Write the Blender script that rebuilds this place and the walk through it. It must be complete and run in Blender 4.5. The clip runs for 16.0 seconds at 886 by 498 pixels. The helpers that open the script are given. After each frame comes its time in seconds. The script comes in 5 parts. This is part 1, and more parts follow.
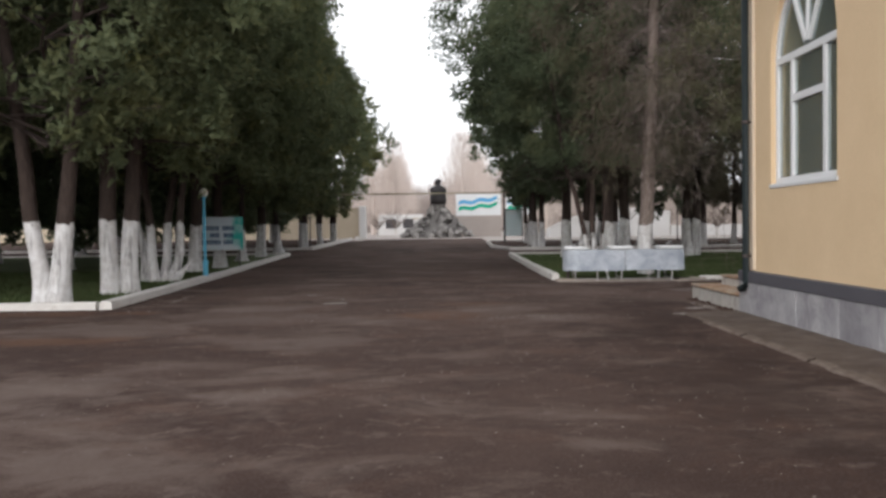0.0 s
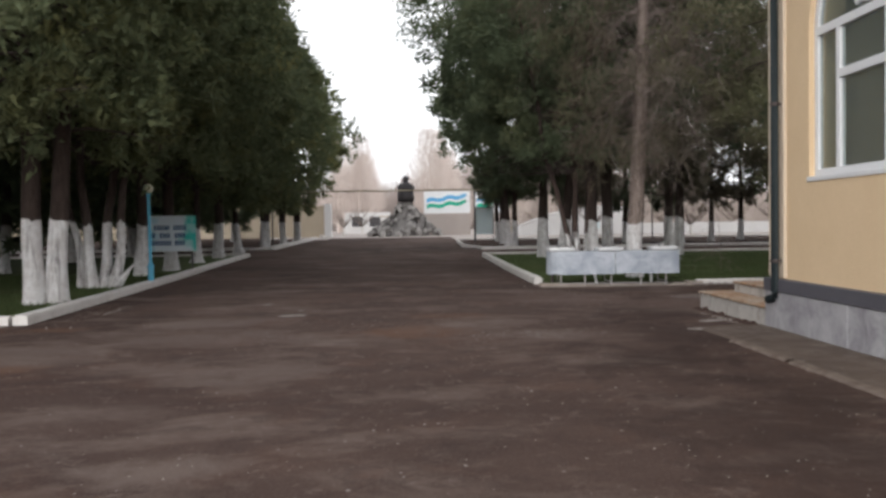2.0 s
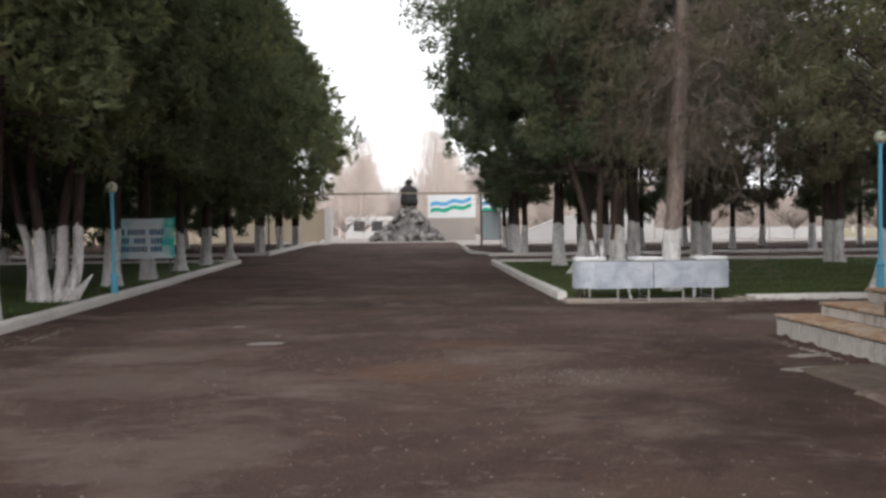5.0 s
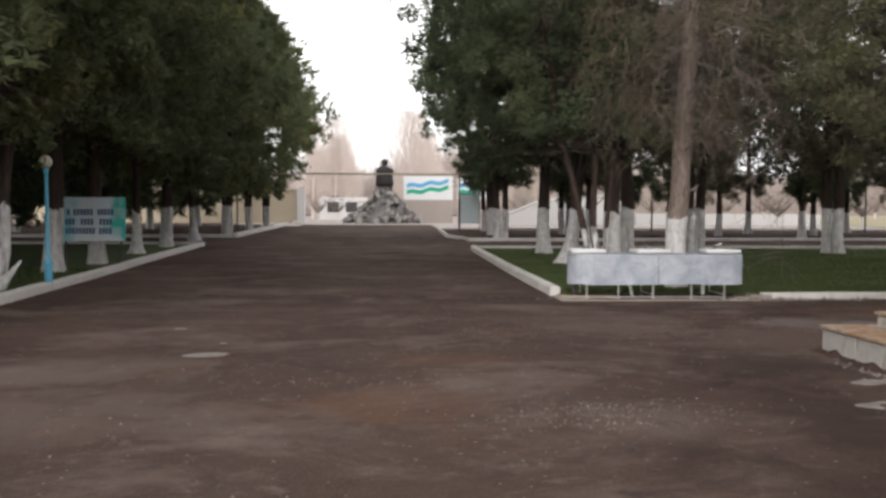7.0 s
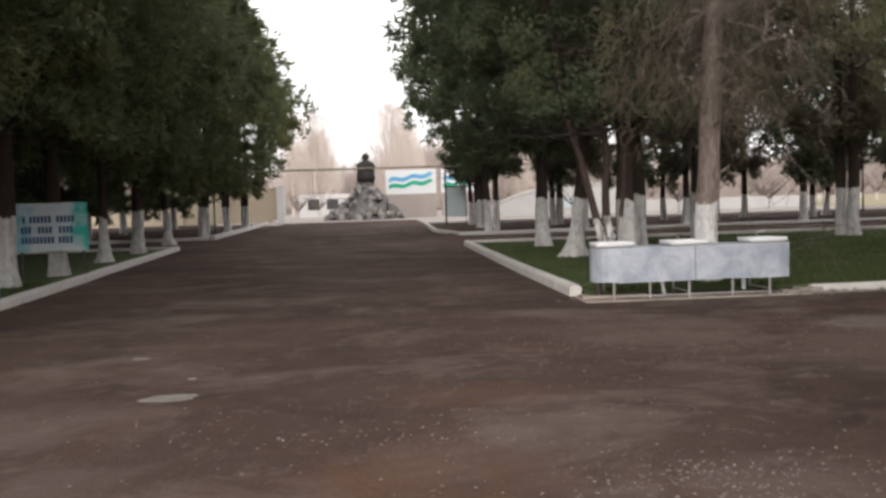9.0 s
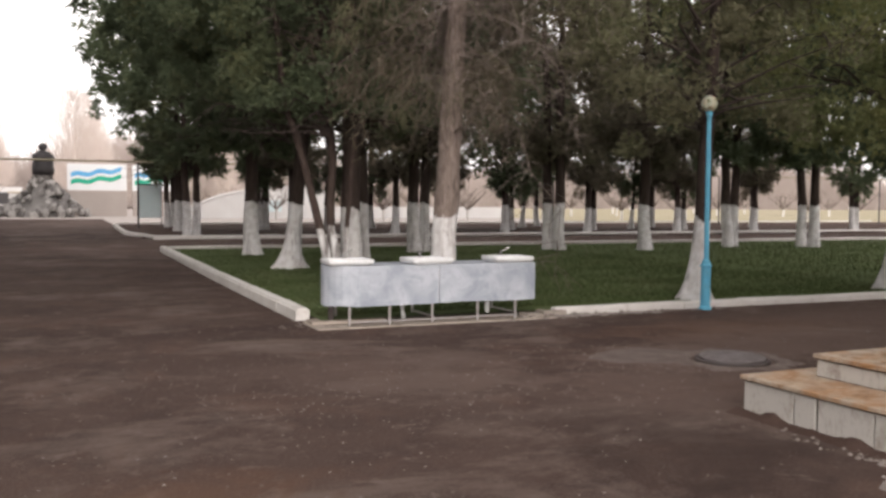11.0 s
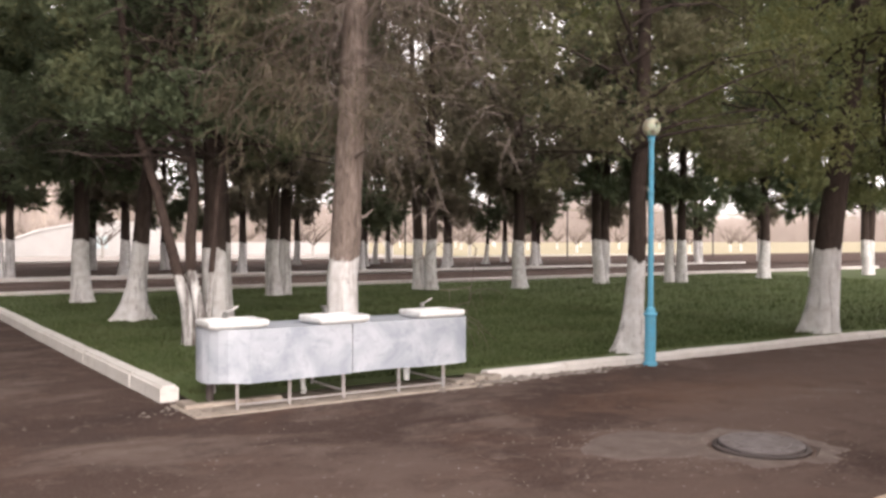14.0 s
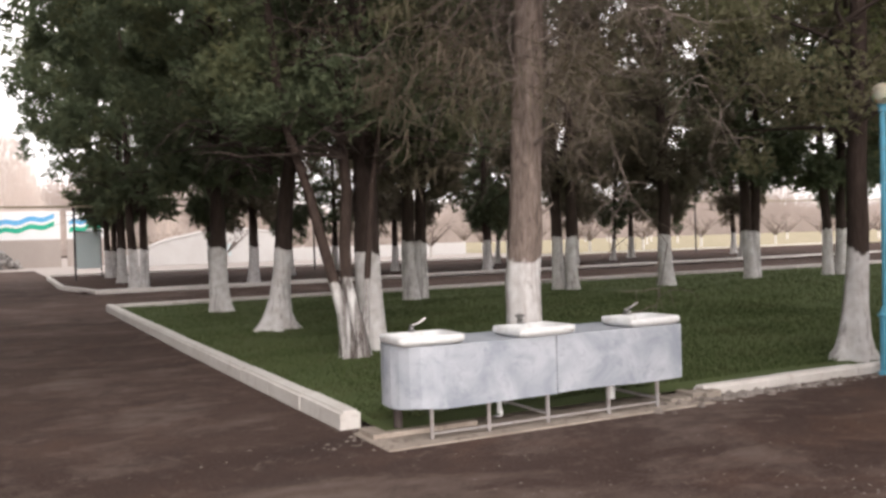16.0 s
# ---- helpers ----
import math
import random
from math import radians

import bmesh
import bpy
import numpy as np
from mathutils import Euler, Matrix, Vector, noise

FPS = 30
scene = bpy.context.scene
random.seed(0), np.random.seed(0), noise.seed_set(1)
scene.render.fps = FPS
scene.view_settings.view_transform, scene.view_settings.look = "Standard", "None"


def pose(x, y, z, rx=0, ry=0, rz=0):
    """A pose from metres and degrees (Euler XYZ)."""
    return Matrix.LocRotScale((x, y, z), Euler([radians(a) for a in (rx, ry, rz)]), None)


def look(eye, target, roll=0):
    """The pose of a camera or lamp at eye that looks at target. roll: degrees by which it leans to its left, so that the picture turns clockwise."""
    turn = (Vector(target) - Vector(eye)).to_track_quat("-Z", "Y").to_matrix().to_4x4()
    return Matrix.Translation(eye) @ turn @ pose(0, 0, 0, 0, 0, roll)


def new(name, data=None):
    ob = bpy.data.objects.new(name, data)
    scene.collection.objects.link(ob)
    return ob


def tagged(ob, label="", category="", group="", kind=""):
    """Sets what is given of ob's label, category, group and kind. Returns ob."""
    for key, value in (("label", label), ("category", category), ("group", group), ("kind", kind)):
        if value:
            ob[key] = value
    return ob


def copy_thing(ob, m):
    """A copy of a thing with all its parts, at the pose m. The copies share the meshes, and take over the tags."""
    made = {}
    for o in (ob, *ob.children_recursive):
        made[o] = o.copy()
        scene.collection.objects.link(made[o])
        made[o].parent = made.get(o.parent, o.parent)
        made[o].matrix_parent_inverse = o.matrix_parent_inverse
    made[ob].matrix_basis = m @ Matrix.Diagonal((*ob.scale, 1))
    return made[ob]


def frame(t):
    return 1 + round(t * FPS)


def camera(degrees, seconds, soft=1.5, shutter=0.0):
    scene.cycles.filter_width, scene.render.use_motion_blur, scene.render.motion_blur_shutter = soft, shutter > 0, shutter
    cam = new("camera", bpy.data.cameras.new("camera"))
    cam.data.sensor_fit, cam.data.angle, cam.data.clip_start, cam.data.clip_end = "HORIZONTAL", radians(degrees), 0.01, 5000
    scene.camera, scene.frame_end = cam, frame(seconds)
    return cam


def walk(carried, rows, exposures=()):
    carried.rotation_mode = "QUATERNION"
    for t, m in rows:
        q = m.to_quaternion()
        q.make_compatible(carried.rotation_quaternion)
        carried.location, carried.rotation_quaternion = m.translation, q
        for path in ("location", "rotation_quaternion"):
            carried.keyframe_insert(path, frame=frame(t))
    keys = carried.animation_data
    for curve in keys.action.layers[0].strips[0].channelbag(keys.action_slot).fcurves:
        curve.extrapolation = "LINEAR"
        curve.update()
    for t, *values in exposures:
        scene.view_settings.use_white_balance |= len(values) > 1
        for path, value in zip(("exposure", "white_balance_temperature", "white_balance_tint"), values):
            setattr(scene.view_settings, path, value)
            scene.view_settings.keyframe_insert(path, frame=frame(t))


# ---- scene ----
import itertools

cam = camera(53.0, 16.0, soft=2.9)
PATH = [
    (0, (0.054, -1.742, 1.25), (0.041, 0.257, 1.201), -0.7),
    (0.5, (-0.009, -1.219, 1.247), (0.047, 0.779, 1.161), -1.5),
    (1, (-0.023, -0.789, 1.256), (-0.012, 1.21, 1.206), -0.1),
    (1.5, (-0.017, -0.262, 1.273), (-0.018, 1.738, 1.213), 0.4),
    (2, (-0.063, 0.181, 1.287), (-0.001, 2.18, 1.232), -0.8),
    (2.5, (-0.029, 0.732, 1.283), (-0.072, 2.732, 1.295), 1.0),
    (3, (-0.009, 1.133, 1.287), (0.008, 3.132, 1.24), 0.2),
    (3.5, (-0.046, 1.574, 1.301), (0.022, 3.571, 1.22), -1.6),
    (4, (-0.063, 1.925, 1.294), (-0.047, 3.925, 1.251), 0.1),
    (6.5, (-0.088, 4.227, 1.318), (0.05, 6.221, 1.256), -1.6),
    (7, (-0.085, 4.63, 1.363), (0.026, 6.625, 1.277), 0.2),
    (7.5, (-0.151, 5.136, 1.364), (0.032, 7.128, 1.321), -1.3),
    (8, (-0.187, 5.604, 1.353), (-0.171, 7.604, 1.313), -1.2),
    (8.5, (-0.228, 6.063, 1.354), (-0.162, 8.061, 1.27), -0.1),
    (9, (-0.295, 6.433, 1.364), (-0.143, 8.424, 1.263), -1.8),
    (9.5, (-0.213, 7.033, 1.392), (-0.06, 9.026, 1.328), 1.2),
    (10, (-0.261, 7.501, 1.399), (0.129, 9.461, 1.304), 0.0),
    (12.5, (-0.157, 9.615, 1.473), (0.958, 11.275, 1.443), 0.6),
    (13, (-0.158, 10.023, 1.489), (1.031, 11.631, 1.439), -1.9),
    (13.5, (-0.076, 10.43, 1.459), (0.997, 12.117, 1.449), -2.2),
    (14, (0.025, 10.752, 1.489), (1.153, 12.404, 1.466), 0.1),
    (14.5, (0.017, 11.196, 1.482), (1.2, 12.808, 1.447), -1.6),
    (15, (0.049, 11.558, 1.447), (1.113, 13.252, 1.415), -0.9),
    (15.5, (0.077, 11.903, 1.47), (1.024, 13.665, 1.441), 0.2),
    (16, (-0.047, 12.184, 1.49), (0.875, 13.959, 1.468), -1.7),
]
EXPO = [(0.0, 0.23, 6130, 10), (4.0, 0.3, 6150, 10), (8.0, 0.46, 6400, 11), (10.0, 0.48, 6470, 12), (12.5, 1.15, 6720, 16), (13.2, 1.3, 6720, 16), (14.0, 1.2, 6740, 17), (14.6, 1.36, 6740, 17), (15.0, 1.32, 6700, 16), (15.5, 0.91, 6600, 16), (16.0, 0.83, 6580, 15)]
walk(cam, [(t, look(eye, target, roll)) for t, eye, target, roll in PATH], exposures=EXPO)

# ---- light: overcast late afternoon, bright soft sky, weak wide sun ahead ----
SUN_EL, SUN_AZ = 15.0, 196.0
world = bpy.data.worlds.new("overcast_sky")
scene.world = world
world.use_nodes = True
wn, wl = world.node_tree.nodes, world.node_tree.links
wn.clear()
w_sky = wn.new("ShaderNodeTexSky")
w_sky.sky_type = 'NISHITA'
w_sky.sun_disc = False
w_sky.sun_elevation, w_sky.sun_rotation = radians(SUN_EL), radians(SUN_AZ)
w_sky.air_density, w_sky.dust_density, w_sky.ozone_density = 1.0, 4.0, 1.0
w_hsv = wn.new("ShaderNodeHueSaturation")
w_hsv.inputs["Saturation"].default_value = 0.12
w_mix = wn.new("ShaderNodeMix")
w_mix.data_type = 'RGBA'
w_mix.inputs["Factor"].default_value = 0.72
w_mix.inputs["B"].default_value = (11.5, 11.2, 10.9, 1)
w_bg = wn.new("ShaderNodeBackground")
w_bg.inputs["Strength"].default_value = 0.12
w_out = wn.new("ShaderNodeOutputWorld")
wl.new(w_sky.outputs["Color"], w_hsv.inputs["Color"])
wl.new(w_hsv.outputs["Color"], w_mix.inputs["A"])
wl.new(w_mix.outputs["Result"], w_bg.inputs["Color"])
wl.new(w_bg.outputs["Background"], w_out.inputs["Surface"])
sun_data = bpy.data.lights.new("sun", 'SUN')
sun_data.energy, sun_data.angle, sun_data.color = 1.5, radians(45), (1.0, 0.94, 0.86)
sun = new("sun", sun_data)
sx, sy = math.sin(radians(SUN_AZ)), math.cos(radians(SUN_AZ))
sun.matrix_world = look((sx * 60, sy * 60, 60 * math.tan(radians(SUN_EL))), (0, 0, 0))


# ---- materials ----
class Mat:
    """Small builder for procedural node materials."""

    def __init__(self, name, rough=0.8, metal=0.0, spec=0.3):
        self.m = bpy.data.materials.new(name)
        self.m.use_nodes = True
        self.n, self.l = self.m.node_tree.nodes, self.m.node_tree.links
        self.b = self.n["Principled BSDF"]
        self.b.inputs["Roughness"].default_value = rough
        self.b.inputs["Metallic"].default_value = metal
        self.b.inputs["Specular IOR Level"].default_value = spec

    def coords(self, world_space=False, scale=(1, 1, 1)):
        mp = self.n.new("ShaderNodeMapping")
        mp.inputs["Scale"].default_value = scale
        if world_space:
            src = self.n.new("ShaderNodeNewGeometry").outputs["Position"]
        else:
            src = self.n.new("ShaderNodeTexCoord").outputs["Object"]
        self.l.new(src, mp.inputs["Vector"])
        return mp.outputs["Vector"]

    def noise(self, vec, scale, detail=4.0, rough=0.6, dist=0.0):
        nd = self.n.new("ShaderNodeTexNoise")
        nd.inputs["Scale"].default_value, nd.inputs["Detail"].default_value = scale, detail
        nd.inputs["Roughness"].default_value, nd.inputs["Distortion"].default_value = rough, dist
        self.l.new(vec, nd.inputs["Vector"])
        return nd.outputs["Fac"]

    def voronoi(self, vec, scale, feature='F1'):
        nd = self.n.new("ShaderNodeTexVoronoi")
        nd.feature = feature
        nd.inputs["Scale"].default_value = scale
        self.l.new(vec, nd.inputs["Vector"])
        return nd.outputs["Distance"]

    def ramp(self, fac, a, b, lo=0.0, hi=1.0):
        nd = self.n.new("ShaderNodeMapRange")
        nd.inputs["From Min"].default_value, nd.inputs["From Max"].default_value = lo, hi
        nd.inputs["To Min"].default_value, nd.inputs["To Max"].default_value = a, b
        self.l.new(fac, nd.inputs["Value"])
        return nd.outputs["Result"]

    def mix(self, fac, a, b, blend='MIX'):
        nd = self.n.new("ShaderNodeMix")
        nd.data_type, nd.blend_type = 'RGBA', blend
        for key, v in (("Factor", fac), ("A", a), ("B", b)):
            if isinstance(v, (int, float)):
                nd.inputs[key].default_value = v
            elif isinstance(v, tuple):
                nd.inputs[key].default_value = v if len(v) == 4 else (*v, 1)
            else:
                self.l.new(v, nd.inputs[key])
        return nd.outputs["Result"]

    def math(self, op, a, b):
        nd = self.n.new("ShaderNodeMath")
        nd.operation = op
        for i, v in enumerate((a, b)):
            if isinstance(v, (int, float)):
                nd.inputs[i].default_value = v
            else:
                self.l.new(v, nd.inputs[i])
        return nd.outputs["Value"]

    def colour(self, c):
        if isinstance(c, tuple):
            self.b.inputs["Base Color"].default_value = c if len(c) == 4 else (*c, 1)
        else:
            self.l.new(c, self.b.inputs["Base Color"])
        return self

    def bump(self, fac, strength=0.3, dist=0.01):
        nd = self.n.new("ShaderNodeBump")
        nd.inputs["Strength"].default_value, nd.inputs["Distance"].default_value = strength, dist
        self.l.new(fac, nd.inputs["Height"])
        self.l.new(nd.outputs["Normal"], self.b.inputs["Normal"])
        return self

    def rough(self, fac):
        self.l.new(fac, self.b.inputs["Roughness"])
        return self

    def random_object(self):
        return self.n.new("ShaderNodeObjectInfo").outputs["Random"]

    def random_island(self):
        return self.n.new("ShaderNodeNewGeometry").outputs["Random Per Island"]


def worn(name, c1, c2, scale=3.0, fine=40.0, rough=0.7, bump=0.25, metal=0.0, spec=0.3, dist=0.006, world_space=False, dirt=None):
    """Two-scale worn surface: broad stains and fine grain, optional dirt blotches."""
    m = Mat(name, rough, metal, spec)
    v = m.coords(world_space)
    broad = m.noise(v, scale, 5, 0.65, 0.3)
    grain = m.noise(v, fine, 3, 0.7)
    c = m.mix(m.ramp(broad, 0, 1, 0.3, 0.7), c1, c2)
    c = m.mix(m.ramp(grain, 0.0, 0.35, 0.35, 0.75), c, tuple(x * 0.6 for x in c1[:3]))
    if dirt:
        d = m.noise(v, scale * 2.3, 6, 0.7, 0.6)
        c = m.mix(m.ramp(d, 0, 0.8, 0.55, 0.72), c, dirt)
    m.colour(c).bump(grain, bump, dist)
    m.rough(m.ramp(broad, rough - 0.08, min(1, rough + 0.1), 0.3, 0.7))
    return m.m


PALE_DUST, BROWN, RUSTY, BUILDING_SHADE = (0.150, 0.116, 0.101), (0.122, 0.087, 0.074), (0.130, 0.072, 0.047), (0.036, 0.025, 0.022)
# worn marks and painted building shade on asphalt: x, y, half widths, strength, tone
STAINS_AND_SHADE = (
    (-1.4, 4.9, 0.55, 0.28, 0.75, PALE_DUST), (-3.3, 5.2, 1.1, 0.8, 0.55, PALE_DUST), (-1.9, 2.9, 0.9, 0.5, 0.6, PALE_DUST), (-2.5, 6.3, 0.7, 0.45, 0.5, PALE_DUST),
    (0.9, 3.3, 0.28, 0.2, 0.6, PALE_DUST), (-1.6, 8.15, 0.8, 0.7, 0.55, PALE_DUST), (-2.9, 12.3, 1.2, 0.6, 0.6, PALE_DUST), (-4.2, 9.5, 1.0, 0.9, 0.5, PALE_DUST), (-2.6, 10.6, 1.5, 0.9, 0.5, PALE_DUST), (-3.6, 3.6, 1.4, 1.0, 0.5, PALE_DUST),
    (-0.2, 10.9, 0.75, 0.55, 0.6, RUSTY), (-4.6, 8.3, 1.0, 0.4, 0.6, RUSTY), (0.4, 12.7, 0.7, 0.4, 0.4, RUSTY), (1.5, 10.35, 0.75, 0.5, 0.5, PALE_DUST),
    (2.7, 14.8, 0.9, 0.6, 0.35, PALE_DUST), (3.1, 15.8, 0.8, 0.5, 0.35, PALE_DUST), (5.1, 15.3, 0.7, 0.55, 0.5, PALE_DUST), (7.0, 16.4, 2.0, 0.7, 0.4, RUSTY),
    # darkest tone: shade by the wall and steps painted into the asphalt colour
    (2.3, 5.2, 1.0, 2.6, 0.5, BUILDING_SHADE), (2.2, 8.6, 0.9, 1.3, 0.45, BUILDING_SHADE), (2.9, 10.2, 0.8, 1.6, 0.6, BUILDING_SHADE), (3.2, 12.6, 0.8, 1.3, 0.55, BUILDING_SHADE), (2.9, 6.4, 0.6, 2.2, 0.45, BUILDING_SHADE), (-6.0, 11.7, 1.6, 0.4, 0.6, RUSTY), (4.2, 14.0, 1.5, 1.1, 0.5, BROWN), (6.6, 15.2, 2.2, 1.2, 0.6, BROWN), (2.4, 15.4, 1.5, 1.0, 0.4, BROWN), (9.5, 16.6, 2.5, 1.0, 0.5, BROWN),
)


def make_asphalt():
    m = Mat("old_asphalt", 0.9, 0, 0.06)
    v = m.coords(True)
    vs = m.coords(True, (0.8, 1.1, 1))
    big = m.noise(v, 0.13, 6, 0.62, 0.6)
    streak = m.noise(vs, 0.62, 7, 0.70, 0.35)
    mid = m.noise(v, 1.5, 7, 0.72, 0.5)
    fine = m.noise(v, 55, 3, 0.75)
    grit = m.voronoi(v, 38)
    c = m.mix(m.ramp(big, 0, 1, 0.38, 0.6), (0.046, 0.0295, 0.0252), (0.084, 0.057, 0.0475))
    c = m.mix(m.ramp(streak, 0, 0.78, 0.50, 0.65), c, (0.157, 0.121, 0.104))
    c = m.mix(m.ramp(mid, 0, 0.65, 0.50, 0.68), c, (0.042, 0.029, 0.026))
    rust = m.noise(v, 0.8, 7, 0.72, 0.4)
    c = m.mix(m.ramp(rust, 0, 0.45, 0.52, 0.70), c, (0.112, 0.066, 0.049))
    blot = m.noise(v, 3.4, 7, 0.8, 0.3)
    c = m.mix(m.ramp(blot, 0, 0.6, 0.56, 0.68), c, (0.177, 0.138, 0.121))
    c = m.mix(m.ramp(fine, 0, 0.55, 0.5, 0.78), c, (0.17, 0.14, 0.128))
    c = m.mix(m.ramp(grit, 0.45, 0, 0.05, 0.2), c, (0.15, 0.125, 0.115))
    for cx, cy, rx, ry, amount, tone in STAINS_AND_SHADE:
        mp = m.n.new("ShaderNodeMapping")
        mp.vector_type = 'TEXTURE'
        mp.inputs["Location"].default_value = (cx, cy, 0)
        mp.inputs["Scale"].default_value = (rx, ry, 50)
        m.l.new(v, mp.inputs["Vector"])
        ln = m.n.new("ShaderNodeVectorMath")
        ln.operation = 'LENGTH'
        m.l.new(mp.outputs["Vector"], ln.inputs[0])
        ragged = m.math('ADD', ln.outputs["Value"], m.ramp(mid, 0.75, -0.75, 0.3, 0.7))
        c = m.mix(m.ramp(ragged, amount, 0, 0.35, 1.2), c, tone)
    m.colour(c)
    h = m.math('ADD', m.math('MULTIPLY', fine, 0.5), m.math('MULTIPLY', mid, 1.6))
    m.bump(h, 0.5, 0.03)
    m.rough(m.ramp(streak, 0.85, 1.0, 0.3, 0.7))
    return m.m


def make_grass_ground(name, a, b, c3):
    m = Mat(name, 0.95, 0, 0.15)
    v = m.coords(True)
    c = m.mix(m.ramp(m.noise(v, 0.5, 5, 0.6), 0, 1, 0.35, 0.65), a, b)
    c = m.mix(m.ramp(m.noise(v, 3.0, 5, 0.7, 0.4), 0, 0.7, 0.55, 0.75), c, c3)
    f = m.noise(v, 90, 3, 0.8)
    c = m.mix(m.ramp(f, 0, 0.6, 0.45, 0.75), c, tuple(x * 0.45 for x in a))
    m.colour(c).bump(f, 0.25, 0.01)
    return m.m


def make_leaf(name, a, b, c3, trans=0.25):
    m = Mat(name, 0.75, 0, 0.2)
    r = m.random_island()
    o = m.random_object()
    v = m.coords(False)
    c = m.mix(r, a, b)
    c = m.mix(m.ramp(m.noise(v, 0.8, 3, 0.6), 0, 0.85, 0.5, 0.7), c, c3)
    c = m.mix(m.math('MULTIPLY', o, 0.5), c, tuple(x * 0.55 for x in a))
    m.colour(c)
    t = m.n.new("ShaderNodeBsdfTranslucent")
    m.l.new(c, t.inputs["Color"])
    mx = m.n.new("ShaderNodeMixShader")
    mx.inputs["Fac"].default_value = trans
    out = m.n["Material Output"]
    m.l.new(m.b.outputs["BSDF"], mx.inputs[1])
    m.l.new(t.outputs["BSDF"], mx.inputs[2])
    m.l.new(mx.outputs["Shader"], out.inputs["Surface"])
    return m.m


def make_trunk(name, bark1, bark2, white_to=1.36, worn_off=0.0):
    """Bark with lime wash on the lower trunk, ragged and scuffed."""
    m = Mat(name, 0.92, 0, 0.15)
    v = m.coords(False, (1, 1, 0.22))
    vi = m.coords(False)
    fib = m.noise(v, 22, 6, 0.75, 0.5)
    c = m.mix(m.ramp(fib, 0, 1, 0.35, 0.65), bark1, bark2)
    sep = m.n.new("ShaderNodeSeparateXYZ")
    m.l.new(vi, sep.inputs["Vector"])
    edge = m.math('ADD', sep.outputs["Z"], m.ramp(m.noise(vi, 4, 2, 0.5), -0.09, 0.09, 0.3, 0.7))
    wash = m.ramp(edge, 1, 0, white_to - 0.012, white_to + 0.02)
    vs = m.coords(False, (1, 1, 0.10))
    scuff = m.ramp(m.noise(v, 9, 6, 0.75, 0.6), 1, 0.12, 0.60 - worn_off, 0.72 - worn_off)
    scuff = m.math('MULTIPLY', scuff, m.ramp(m.noise(vs, 7, 5, 0.7, 0.4), 1, 0.30, 0.54 - worn_off, 0.68 - worn_off))
    lime = m.mix(m.ramp(m.noise(vi, 6, 4, 0.6), 0, 1, 0.35, 0.7), (0.68, 0.67, 0.67), (0.48, 0.455, 0.445))
    c = m.mix(m.math('MULTIPLY', wash, scuff), c, lime)
    m.colour(c).bump(fib, 0.7, 0.03)
    return m.m


def make_stripe_free(name, c1, c2):
    return worn(name, c1, c2, 2.0, 30, 0.6, 0.1)


ASPHALT = make_asphalt()
LAWN = make_grass_ground("mown_lawn", (0.076, 0.102, 0.040), (0.096, 0.122, 0.048), (0.112, 0.088, 0.052))
FIELD = make_grass_ground("dry_field_grass", (0.36, 0.305, 0.215), (0.29, 0.262, 0.165), (0.39, 0.33, 0.25))
SOIL = worn("bare_brown_soil", (0.060, 0.038, 0.032), (0.085, 0.058, 0.048), 0.8, 25, 0.95, 0.5, spec=0.05, world_space=True, dist=0.03)
PAVING = worn("pale_dusty_paving", (0.36, 0.315, 0.29), (0.43, 0.38, 0.35), 0.4, 12, 0.9, 0.2, world_space=True)
LIME = worn("lime_painted_kerb", (0.68, 0.655, 0.625), (0.57, 0.54, 0.51), 2.2, 45, 0.9, 0.5, dirt=(0.42, 0.37, 0.34), dist=0.01, world_space=True)
EDGING = worn("worn_concrete_edging", (0.19, 0.155, 0.132), (0.11, 0.084, 0.070), 4, 45, 0.92, 0.5, spec=0.05, dirt=(0.08, 0.06, 0.05), dist=0.01, world_space=True)
APRON = worn("dirty_concrete_apron", (0.125, 0.094, 0.074), (0.066, 0.048, 0.040), 2.2, 40, 0.92, 0.5, dirt=(0.18, 0.145, 0.125), dist=0.02, world_space=True)
CONCRETE = worn("stained_concrete", (0.36, 0.32, 0.28), (0.25, 0.21, 0.18), 2.5, 40, 0.92, 0.5, dirt=(0.12, 0.09, 0.08), dist=0.01, world_space=True)
SLAB = worn("trodden_dirty_slab", (0.42, 0.365, 0.315), (0.24, 0.195, 0.165), 2.6, 40, 0.92, 0.5, dirt=(0.085, 0.060, 0.050), dist=0.012, world_space=True)
SMEAR = worn("old_cement_smear", (0.255, 0.230, 0.212), (0.170, 0.145, 0.132), 5, 50, 0.9, 0.4, dirt=(0.102, 0.081, 0.072))
PLASTER = worn("cream_plaster", (0.75, 0.565, 0.36), (0.70, 0.52, 0.325), 1.2, 70, 0.85, 0.15, world_space=True)
PLASTER_PALE = worn("pale_corner_plaster", (0.68, 0.57, 0.44), (0.62, 0.51, 0.39), 1.2, 70, 0.85, 0.15, world_space=True)
BAND = worn("dark_stone_band", (0.085, 0.082, 0.095), (0.12, 0.115, 0.13), 4, 50, 0.5, 0.1, world_space=True)
FRAME_WHITE = worn("white_window_frame", (0.78, 0.78, 0.78), (0.72, 0.72, 0.73), 2, 40, 0.4, 0.05)
PIPE_GREEN = worn("dark_green_downpipe", (0.010, 0.016, 0.018), (0.018, 0.025, 0.027), 3, 40, 0.6, 0.1)
LAMP_BLUE = worn("sky_blue_pole_paint", (0.10, 0.38, 0.56), (0.13, 0.42, 0.58), 3, 30, 0.5, 0.15, dirt=(0.16, 0.24, 0.28))
